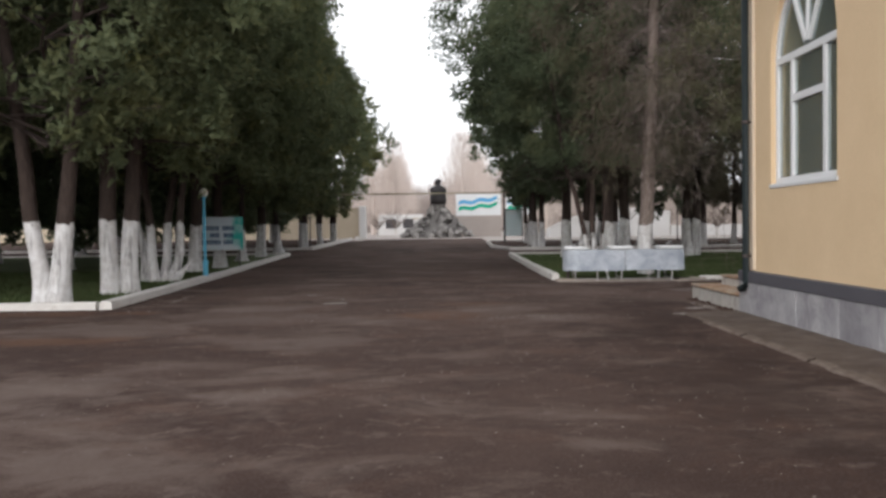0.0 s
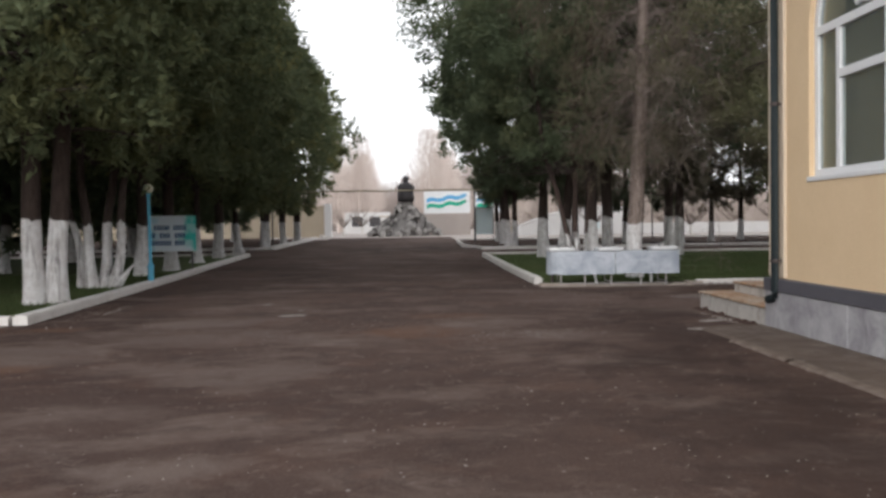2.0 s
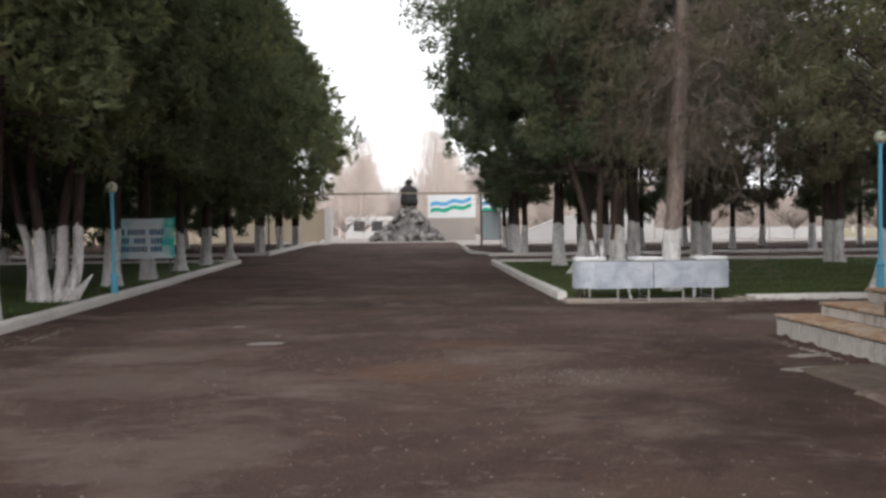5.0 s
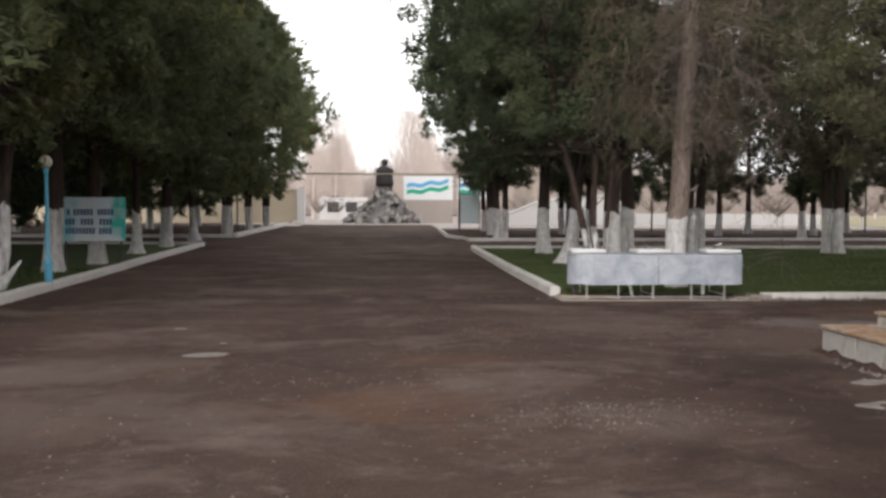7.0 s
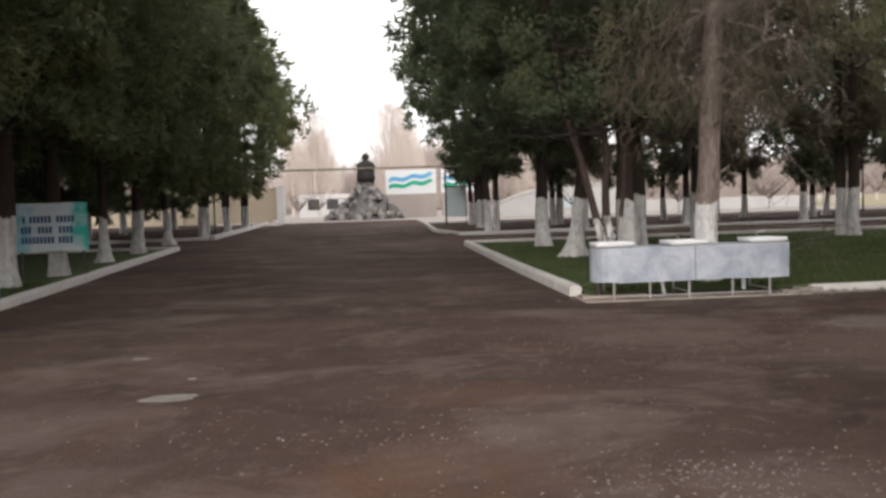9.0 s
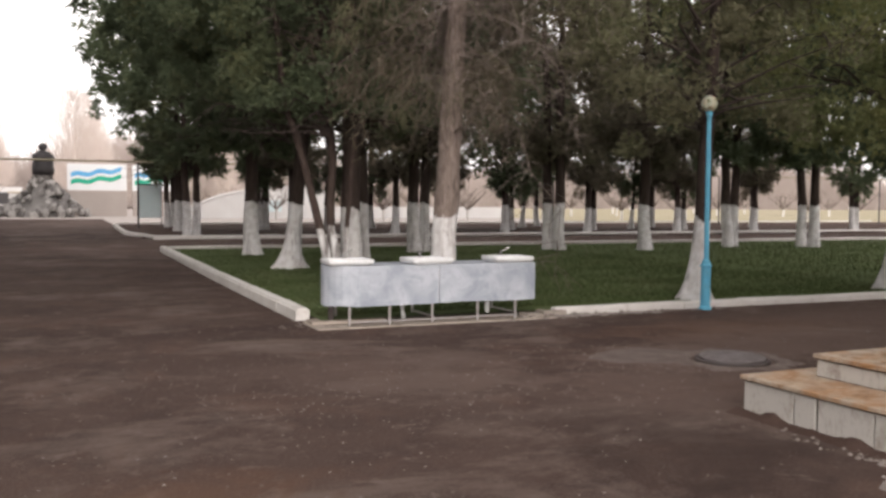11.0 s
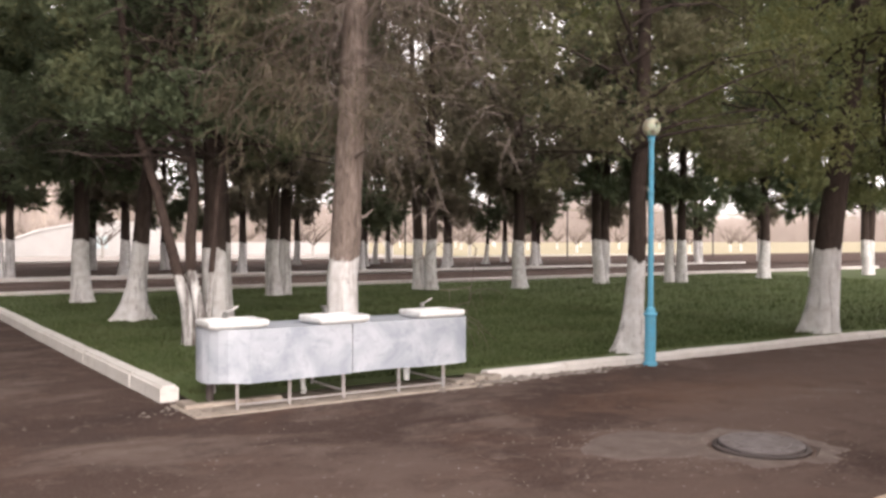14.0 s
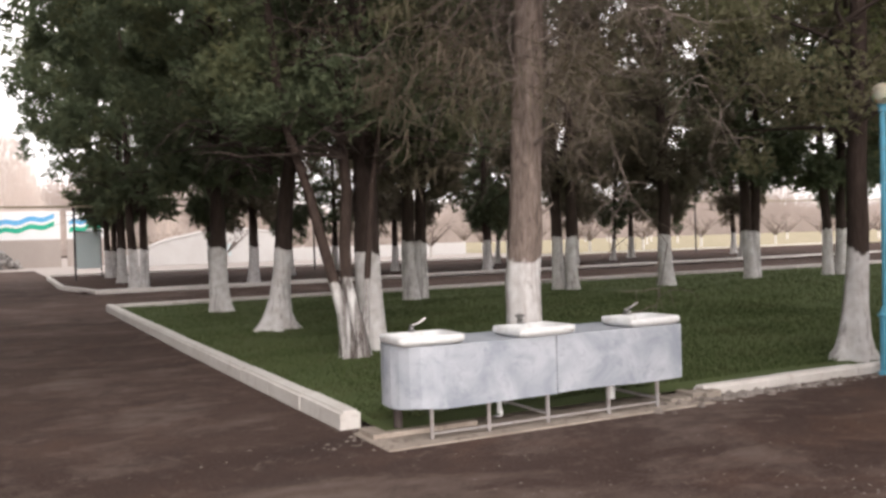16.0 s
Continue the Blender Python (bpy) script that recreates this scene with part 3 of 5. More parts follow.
def build_building():
    """Cream rendered hall with marble plinth and an arched window; the corner faces the yard."""
    X, Y = 4.14, 10.45
    b = thing("building", Matrix(), "cream plastered building with grey marble plinth and arched white window", "building")
    y0, y1, sill, spring = 7.63, 9.54, 1.74, 3.26
    cy, r = (y0 + y1) / 2, (y1 - y0) / 2
    H, T, YB = 5.1, 0.38, -9.0
    bm = bmesh.new()

    def face(pts):
        f = bm.faces.new([bm.verts.new((X, y, z)) for y, z in pts])
        return f
    face([(YB, 0), (YB, H), (y0, H), (y0, spring), (y0, sill), (y0, 0)])
    face([(y1, 0), (y1, sill), (y1, spring), (y1, H), (Y, H), (Y, 0)])
    face([(y0, 0), (y0, sill), (y1, sill), (y1, 0)])
    n = 18
    arc = [(cy - r * math.cos(math.pi * i / n), spring + r * math.sin(math.pi * i / n)) for i in range(n + 1)]
    for a, c in zip(arc, arc[1:]):
        face([a, (a[0], H), (c[0], H), c])
    bmesh.ops.remove_doubles(bm, verts=bm.verts, dist=1e-4)
    ex = bmesh.ops.extrude_face_region(bm, geom=list(bm.faces))
    bmesh.ops.translate(bm, verts=[g for g in ex["geom"] if isinstance(g, bmesh.types.BMVert)], vec=(T, 0, 0))
    bmesh.ops.recalc_face_normals(bm, faces=bm.faces)
    part("wall", bm, PLASTER, b)
    part("wall", box(X + T + 0.002, 16, Y - T, Y, 0, H), PLASTER, b)
    part("wall", box(16.002, 16.3, YB, Y, 0, H), PLASTER, b)
    part("wall", box(X, 16.3, YB - 0.3, YB - 0.002, 0, H), PLASTER, b)
    part("corner_pilaster", box(X - 0.035, X + 0.2, Y - 0.34, Y + 0.085, 0.63, H - 0.02, 0.008), PLASTER_PALE, b, "paler plaster corner strip")
    part("roof", box(X - 0.5, 16.8, YB - 0.8, Y + 0.5, H + 0.002, H + 0.25, 0.02), CONCRETE, b)
    # assumed floor and partition, coloured near black for the unlit room
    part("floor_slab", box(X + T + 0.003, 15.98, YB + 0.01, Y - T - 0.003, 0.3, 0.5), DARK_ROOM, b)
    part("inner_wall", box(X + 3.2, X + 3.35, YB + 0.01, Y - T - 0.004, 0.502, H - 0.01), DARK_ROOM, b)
    # marble plinth slabs, each its own piece
    rng = random.Random(4)
    y = Y + 0.10
    while y > -6:
        w = rng.choice((0.36, 0.5, 0.42))
        part("marble_slab", box(X - 0.075 - rng.uniform(0, .006), X - 0.002, y - w + 0.004, y, -0.05, 0.46, 0.004), PLINTH, b)
        y -= w
    part("plinth_band", box(X - 0.09, X - 0.001, -6, Y + 0.12, 0.463, 0.615, 0.012), BAND, b, "dark grey stone band")
    x = X - 0.07
    while x < 5.6:
        part("marble_slab", box(x + 0.003, x + 0.40, Y + 0.002, Y + 0.10, 0.0, 0.46, 0.004), PLINTH, b)
        x += 0.40
    part("plinth_band", box(X - 0.001, 6, Y + 0.002, Y + 0.12, 0.463, 0.615, 0.012), BAND, b)
    # apron of cracked concrete along the wall
    bm = bmesh.new()
    rows = []
    for k in range(121):
        yk = -6 + (Y + 0.2 + 6) * k / 120
        wob = 0.10 * noise.noise((yk * 0.9, 1.0, 0)) + 0.07 * noise.noise((yk * 3.1, 4.0, 0))
        zk = 0.012 * noise.noise((yk * 2.2, 7.0, 0))
        rows.append([bm.verts.new((xk, yk, z)) for xk, z in ((X - 0.08, 0.045 + zk), (X - 0.40, 0.038 - zk), (X - 0.76 + wob * 0.7, 0.022 + zk), (X - 0.88 + wob * 0.7, -0.03))])
    for ra, rb in zip(rows, rows[1:]):
        for q in range(3):
            bm.faces.new((ra[q], ra[q + 1], rb[q + 1], rb[q]))
    bmesh.ops.recalc_face_normals(bm, faces=bm.faces)
    part("apron", bm, APRON, b, "cracked concrete apron strip")
    # pale worn edging left in broken lengths along the apron
    for ya, yb in ((3.0, 6.2), (6.26, 8.0), (8.1, 9.5)):
        bm = bmesh.new()
        rows = []
        for k in range(41):
            yk = ya + (yb - ya) * k / 40
            wob = 0.10 * noise.noise((yk * 0.9, 1.0, 0)) + 0.07 * noise.noise((yk * 3.1, 4.0, 0))
            e = 0.018 * noise.noise((yk * 9, 2.0, 0))
            rows.append([bm.verts.new((xk, yk, zk)) for xk, zk in ((X - 0.78 + wob * 0.7 + e, 0.004), (X - 0.79 + wob * 0.7 + e, 0.030), (X - 0.85 + wob * 0.7 - e, 0.020), (X - 0.885 + wob * 0.7 - e, -0.006))])
        for ra, rb in zip(rows, rows[1:]):
            for q in range(3):
                bm.faces.new((ra[q], ra[q + 1], rb[q + 1], rb[q]))
        bmesh.ops.recalc_face_normals(bm, faces=bm.faces)
        part("edging", bm, EDGING, b, "pale worn concrete edging")
    # window
    win = new("window")
    win["label"] = "tall white framed arched window with dark panes"
    win.parent = b
    fx0, fx1 = X + 0.06, X + 0.13
    fr = 0.075

    def bar(ya, za, yb, zb, w=fr, nm="mullion"):
        d = Vector((0, yb - ya, zb - za))
        L = d.length
        bmx = box(fx0, fx1, -w / 2, w / 2, 0, L, 0.006)
        rot = Vector((0, 0, 1)).rotation_difference(d).to_matrix().to_4x4()
        bmx.transform(Matrix.Translation((0, ya, za)) @ rot)
        part(nm, bmx, FRAME_WHITE, win)
    bar(y0 + fr / 2, sill, y0 + fr / 2, spring, nm="jamb")
    bar(y1 - fr / 2, sill, y1 - fr / 2, spring, nm="jamb")
    m1, m2 = y1 - 0.52, y0 + 0.46
    for m in (m1, m2):
        bar(m, sill + fr, m, spring - fr / 2)
    bar(y0 + fr, sill + fr / 2, y1 - fr, sill + fr / 2, nm="rail")
    bar(y0 + fr, spring, y1 - fr, spring, 0.09, nm="rail")
    bar(m2 + fr / 2, 2.75, m1 - fr / 2, 2.75, 0.09, nm="rail")
    for a in (60, 91, 122):
        bar(cy + 0.1 * math.cos(radians(a)), spring + 0.1, cy + (r - 0.03) * math.cos(radians(a)), spring + (r - 0.03) * math.sin(radians(a)), 0.04 if a == 91 else 0.06)
    bm = bmesh.new()
    for ra in range(n):
        a0, a1 = math.pi * ra / n, math.pi * (ra + 1) / n
        pts = [(cy - q * math.cos(a), spring + q * math.sin(a)) for q, a in ((r, a0), (r, a1), (r - fr, a1), (r - fr, a0))]
        lo = [bm.verts.new((fx0, *p)) for p in pts]
        hi = [bm.verts.new((fx1, *p)) for p in pts]
        for i in range(4):
            bm.faces.new((lo[i], lo[(i + 1) % 4], hi[(i + 1) % 4], hi[i]))
        bm.faces.new(lo)
        bm.faces.new(hi[::-1])
    bmesh.ops.remove_doubles(bm, verts=bm.verts, dist=1e-5)
    bmesh.ops.recalc_face_normals(bm, faces=bm.faces)
    part("arch_frame", bm, FRAME_WHITE, win)
    gx = (fx0 + fx1) / 2

    def pane(pts):
        bmx = bmesh.new()
        lo = [bmx.verts.new((gx - 0.004, *p)) for p in pts]
        hi = [bmx.verts.new((gx + 0.004, *p)) for p in pts]
        k = len(pts)
        bmx.faces.new(lo)
        bmx.faces.new(hi[::-1])
        for i in range(k):
            bmx.faces.new((lo[i], lo[(i + 1) % k], hi[(i + 1) % k], hi[i]))
        bmesh.ops.recalc_face_normals(bmx, faces=bmx.faces)
        part("pane", bmx, GLASS, win).visible_shadow = False
    for a, c, za, zb in ((y0 + fr, m2 - fr / 2, sill + fr, spring - .045), (m1 + fr / 2, y1 - fr, sill + fr, spring - .045),
                         (m2 + fr / 2, m1 - fr / 2, sill + fr, 2.705), (m2 + fr / 2, m1 - fr / 2, 2.795, spring - .045)):
        pane([(a, za), (c, za), (c, zb), (a, zb)])
    pane([(cy - (r - fr) * math.cos(math.pi * i / n), spring + (r - fr) * math.sin(math.pi * i / n)) for i in range(n + 1)])
    part("sill", box(X - 0.014, X + 0.06, y0 - 0.03, y1 + 0.03, sill - 0.05, sill + 0.002, 0.008), FRAME_WHITE, win)


build_building()


def build_downpipe():
    p = thing("downpipe", pose(4.03, 10.18, 0), "dark green metal downpipe on the building corner", "downpipe")
    bm = add_tube(bmesh.new(), [(0, 0, 5.05), (0, 0, 0.47), (0.0, 0.01, 0.42), (-0.015, 0.05, 0.385), (-0.03, 0.12, 0.37)], [0.044, 0.044, 0.046, 0.048, 0.05], 14)
    part("pipe", bm, PIPE_GREEN, p, smooth=True)
    for z in (0.82, 2.6, 4.4):
        bm = add_tube(bmesh.new(), [(0, 0, z - 0.02), (0, 0, z + 0.02)], 0.053, 14)
        add_box(bm, 0.0, 0.10, -0.012, 0.012, z - 0.012, z + 0.012)
        part("bracket", bm, IRON, p)


build_downpipe()


def build_steps():
    """Three low entrance steps beside the building, tiled risers and stained treads."""
    s = thing("entrance_steps", Matrix(), "tiled entrance steps with pale risers and rust-stained cream treads", "steps", kind="structure")
    rng = random.Random(8)
    ys = 10.56
    for x, yend, z0, z1 in ((4.10, 13.05, 0.0, 0.265), (4.52, 12.82, 0.265, 0.42), (4.95, 12.6, 0.42, 0.59)):
        st = part("step", box(x + 0.022, 8.0, ys, yend - 0.022, z0 - (0.04 if z0 == 0 else 0.0), z1 - 0.032), APRON, s)
        y = yend
        widths = itertools.cycle((0.45, 0.19, 0.42, 0.50) if z0 == 0 else (0.60, 0.33, 0.45))
        while y > ys + 0.05:
            w = min(next(widths), y - ys)
            part("riser_tile", box(x, x + 0.02, y - w + rng.uniform(0.010, 0.022), y - 0.002, z0 + 0.004, z1 - 0.044, 0.003), RISER, st)
            y -= w
        xx = x + 0.022
        while xx < 7.9:
            part("riser_tile", box(xx, xx + 0.435, yend - 0.02, yend, z0 + 0.004, z1 - 0.044, 0.003), RISER, st)
            xx += 0.45
        y = yend + 0.02
        while y > ys + 0.05:
            w = min(0.62, y - ys)
            part("tread_tile", box(x - 0.022, x + 0.6, y - w + 0.004, y, z1 - 0.03, z1, 0.006), TREAD, st)
            part("tread_tile", box(x + 0.604, 8.0, y - w + 0.004, y, z1 - 0.03, z1, 0.006), TREAD, st)
            y -= w
    return s


build_steps()


def build_dirt_ridge():
    """Low uneven ridge of swept dirt against the lowest riser."""
    bm = bmesh.new()
    rows = []
    for k in range(90):
        y = 10.62 + 2.5 * k / 89
        h = 0.022 + 0.055 * max(0.0, noise.noise((y * 4.5, 3.0, 0)) + 0.25 * noise.noise((y * 15, 8.0, 0)) + 0.1)
        w = 0.10 + 0.10 * abs(noise.noise((y * 2.5, 6.0, 0)))
        rows.append([bm.verts.new((x, y, z)) for x, z in ((4.098, h), (4.085, h * 0.95), (4.05, h * 0.5), (4.098 - w, -0.004))])
    for ra, rb in zip(rows, rows[1:]):
        for q in range(3):
            bm.faces.new((ra[q], ra[q + 1], rb[q + 1], rb[q]))
    bmesh.ops.recalc_face_normals(bm, faces=bm.faces)
    tagged(part("dirt_ridge", bm, SOIL, smooth=True), "dark swept dirt lying against the entrance steps", "dirt", kind="stuff")


build_dirt_ridge()


# ---- the wash stand ----
def build_washstand():
    w = thing("wash_stand", pose(0, 0, 0), "outdoor wash stand with marble-patterned panels on a thin steel frame", "wash stand")
    xa, xb, ya, yb, z0, z1 = 2.62, 5.30, 18.03, 18.80, 0.242, 0.705
    # wrap panel with a rounded end
    path = [(3.2, 18.68), (2.95, 18.67)]
    for i in range(1, 13):
        a = math.pi / 2 + math.pi * i / 12
        path.append((2.95 + 0.33 * math.cos(a), 18.335 + 0.335 * math.sin(a)))
    mid = (xa + xb) / 2 + 0.02
    path.append((mid - 0.006, ya))

    def panel(pts, name, sag):
        bm = bmesh.new()
        k = len(pts)
        cols = []
        for i, (x, y) in enumerate(pts):
            d = Vector((pts[min(i + 1, k - 1)][0] - pts[max(i - 1, 0)][0], pts[min(i + 1, k - 1)][1] - pts[max(i - 1, 0)][1], 0)).normalized()
            nrm = Vector((d.y, -d.x, 0)) * 0.012
            zl = z0 + sag * math.sin(i * 1.3) * 0.006
            cols.append([bm.verts.new((x, y, zl)), bm.verts.new((x, y, z1)), bm.verts.new((x - nrm.x, y - nrm.y, z1)), bm.verts.new((x - nrm.x, y - nrm.y, zl))])
        for c0, c1 in zip(cols, cols[1:]):
            for j in range(4):
                bm.faces.new((c0[j], c1[j], c1[(j + 1) % 4], c0[(j + 1) % 4]))
        bm.faces.new(cols[0])
        bm.faces.new(cols[-1][::-1])
        bmesh.ops.recalc_face_normals(bm, faces=bm.faces)
        part(name, bm, MARBLE, w, "pale grey marble-patterned panel")
    panel(path, "front_panel", 1)
    panel([(mid + 0.006, ya + 0.004)] + [(mid + (xb - 0.03 - mid) * i / 5, ya + 0.004 * (1 - i / 5)) for i in range(1, 6)] + [(xb - 0.008, ya + 0.02), (xb, ya + 0.06), (xb, yb)], "front_panel", 1)
    top = box(2.9, xb - 0.02, ya + 0.03, 18.66, z1 - 0.022, z1 - 0.004)
    part("worktop", top, MARBLE, w, "thin marble-patterned top")
    for x in (2.87, 3.36, 3.90, 4.50, 5.02):
        part("leg", box(x - 0.012, x + 0.012, 18.052, 18.076, 0.012, 0.6), STEEL, w)
    for x in (2.90, 3.90, 5.02):
        part("leg", box(x - 0.012, x + 0.012, 18.70, 18.724, 0.012, 0.6), STEEL, w)
    part("rail", box(2.885, 5.005, 18.056, 18.074, 0.045, 0.061), STEEL, w)
    for x in (3.90, 5.02):
        part("rail", box(x - 0.009, x + 0.009, 18.078, 18.698, 0.075, 0.093), STEEL, w)
    part("drain_pipe", add_tube(bmesh.new(), [(3.62, 18.35, 0.65), (3.62, 18.35, 0.2), (3.66, 18.4, 0.06), (3.7, 18.5, 0.02)], 0.03, 10), CERAMIC, w)
    part("drain_pipe", add_tube(bmesh.new(), [(4.8, 18.4, 0.65), (4.8, 18.4, 0.05)], 0.03, 10), CERAMIC, w)
    part("drain_pipe", add_tube(bmesh.new(), [(2.75, 18.4, 0.65), (2.75, 18.4, 0.05)], 0.035, 10), IRON, w)
    # water spout at the end
    part("spigot", add_tube(bmesh.new(), [(xb, 18.3, 0.52), (xb + 0.11, 18.3, 0.525), (xb + 0.12, 18.3, 0.50)], 0.012, 8), CHROME, w)


def basin_mesh():
    """Rectangular basin with rounded thick rim and a hollow bowl."""
    bm = bmesh.new()
    a, b = 0.275, 0.22

    def loop(sx_, sy_, z, rad, k=6):
        pts = []
        for cx, cyy, s in ((1, 1, 0), (-1, 1, 90), (-1, -1, 180), (1, -1, 270)):
            for i in range(k + 1):
                t = radians(s + 90 * i / k)
                pts.append(bm.verts.new((cx * (sx_ - rad) + rad * math.cos(t), cyy * (sy_ - rad) + rad * math.sin(t), z)))
        return pts
    loops = [loop(a - .10, b - .08, 0.0, .06), loop(a - .03, b - .03, 0.02, .05), loop(a - .006, b - .006, 0.035, .05), loop(a, b, 0.05, .05), loop(a, b, 0.078, .05), loop(a - .008, b - .008, 0.088, .05),
             loop(a - .045, b - .04, 0.088, .05), loop(a - .06, b - .055, 0.078, .05), loop(a - .10, b - .09, 0.03, .07), loop(a - .2, b - .16, 0.014, .06)]
    for l0, l1 in zip(loops, loops[1:]):
        k = len(l0)
        for i in range(k):
            bm.faces.new((l0[i], l0[(i + 1) % k], l1[(i + 1) % k], l1[i]))
    bm.faces.new(loops[0][::-1])
    bm.faces.new(loops[-1])
    bmesh.ops.recalc_face_normals(bm, faces=bm.faces)
    return bm


def build_basin(x, y, z, turn, tap):
    s = thing("wash_basin", pose(x, y, z, 0, 0, turn), "white ceramic basin with chrome mixer tap on wash stand" if tap else "white ceramic basin with folded-back tap on wash stand", "basin", "basins of the wash stand")
    part("basin", basin_mesh(), CERAMIC, s, smooth=True)
    bm = add_lathe(bmesh.new(), [(0.028, 0.088), (0.026, 0.10), (0.021, 0.104), (0.020, 0.122), (0.022, 0.126), (0.018, 0.142)], 12, (0, 0.19))
    t = part("tap", bm, CHROME, s, "chrome mixer tap", True)
    part("spout", add_tube(bmesh.new(), [(0, 0.19, 0.112), (-0.03, 0.12, 0.128), (-0.06, 0.06, 0.122), (-0.065, 0.05, 0.108)], [0.013, 0.012, 0.011, 0.011], 8), CHROME, t)
    if tap:
        part("lever", add_tube(bmesh.new(), [(0, 0.19, 0.136), (0.05, 0.18, 0.150), (0.11, 0.165, 0.188)], [0.010, 0.008, 0.009], 8), CHROME, t)
    else:
        part("lever", box(-0.035, 0.035, 0.165, 0.215, 0.142, 0.162, 0.006), CHROME, t)


build_washstand()
build_basin(2.90, 18.25, 0.690, -2, True)
build_basin(3.88, 18.20, 0.690, 3, False)
build_basin(4.99, 18.22, 0.690, 0, True)
tagged(part("wash_stand_slab", box(2.46, 5.55, 17.92, 18.62, -0.08, 0.012, 0.01), SLAB), "low stained concrete slab under the wash stand", "slab", kind="structure")
tagged(part("gutter_slab", box(2.5, 3.4, 18.3, 18.60, 0.0, 0.05, 0.012), SLAB), "small broken concrete strip beside the lawn", "slab", kind="structure")


# ---- lamps, signs, manhole ----
def build_lamp(x, y, h, label):
    l = thing("park_lamp", pose(x, y, gz(y), 0.5, -0.4, 0), label, "lamp", "blue park lamps")
    base = h * 0.23
    bm = add_lathe(bmesh.new(), [(0.085, -0.03), (0.085, 0.03), (0.066, 0.05), (0.064, base - 0.06), (0.082, base - 0.05), (0.082, base - 0.03), (0.064, base - 0.02), (0.05, base + 0.03), (0.034, base + 0.05)], 18)
    part("base", bm, LAMP_BLUE, l, smooth=False)
    part("pole", add_lathe(bmesh.new(), [(0.034, base + 0.04), (0.03, h - 0.18), (0.042, h - 0.17), (0.042, h - 0.12), (0.055, h - 0.10)], 14), LAMP_BLUE, l, smooth=False)
    bm = bmesh.new()
    bmesh.ops.create_uvsphere(bm, u_segments=20, v_segments=14, radius=0.105)
    for v in bm.verts:
        v.co.z *= 1.08
    bmesh.ops.translate(bm, verts=bm.verts, vec=(0, 0, h))
    part("globe", bm, GLOBE, l, "clouded yellowish glass globe", True)
    part("finial", add_lathe(bmesh.new(), [(0.03, h + 0.10), (0.026, h + 0.125), (0.008, h + 0.14)], 10), IRON, l)


build_lamp(7.95, 18.02, 2.80, "slim sky-blue lamp post with clouded globe beside kerb")
build_lamp(-5.90, 19.95, 2.16, "shorter sky-blue lamp post with globe at the kerb")


def build_sign():
    s = thing("park_sign", pose(-7.0, 25.5, gz(25.5), 0, 0, 1), "turquoise and white lettered board on two posts on the lawn", "sign")
    part("board", box(-0.74, 0.74, -0.02, 0.02, 0.63, 1.64, 0.006), BANNER, s)
    for x in (-0.62, 0.62):
        part("post", box(x - 0.02, x + 0.02, 0.022, 0.06, -0.05, 1.6), POST_DARK, s)
    for z, runs in ((1.30, ((-0.56, -0.50), (-0.42, 0.02), (0.12, 0.50))), (1.08, ((-0.60, -0.36), (-0.26, 0.06), (0.16, 0.44))), (0.87, ((-0.60, 0.05), (0.15, 0.46)))):
        for a, b in runs:
            x = a
            while x < b - 0.03:
                part("lettering", box(x, x + 0.052, -0.026, -0.0205, z - 0.07, z + 0.07), INK, s)
                x += 0.075


build_sign()


def build_manhole():
    m = thing("manhole", pose(5.45, 14.68, -0.008, 1.2, -0.8, 0), "cast iron manhole cover in a raised broken concrete collar", "manhole")
    bm = add_lathe(bmesh.new(), [(0.66, -0.03), (0.56, 0.010), (0.45, 0.024), (0.385, 0.030), (0.345, -0.01)], 48)
    for v in bm.verts:
        q = noise.noise((v.co.x * 5, v.co.y * 5, 2.0)) + 0.6 * noise.noise((v.co.x * 13, v.co.y * 13, 4.0))
        v.co.x *= 1 + 0.13 * q
        v.co.y *= 1 + 0.13 * q
        v.co.z += 0.014 * q
    part("collar", bm, COLLAR, m, "rough broken concrete collar")
    part("ring", add_lathe(bmesh.new(), [(0.335, 0.0), (0.335, 0.030), (0.325, 0.034), (0.30, 0.034), (0.298, 0.02)], 30), IRON, m)
    cover = part("cover", add_lathe(bmesh.new(), [(0.01, 0.014), (0.290, 0.014), (0.294, 0.052), (0.286, 0.058), (0.20, 0.055), (0.195, 0.060), (0.15, 0.060), (0.145, 0.056), (0.01, 0.058)], 30), IRON_PALE, m, "grey worn iron cover")
    for k in range(10):
        a = k * math.tau / 10
        part("rib", box(-0.022, 0.022, -0.008, 0.008, 0.050, 0.062, 0.003), IRON_PALE, cover).matrix_basis = pose(0.242 * math.cos(a), 0.242 * math.sin(a), 0, 0, 0, math.degrees(a))


build_manhole()


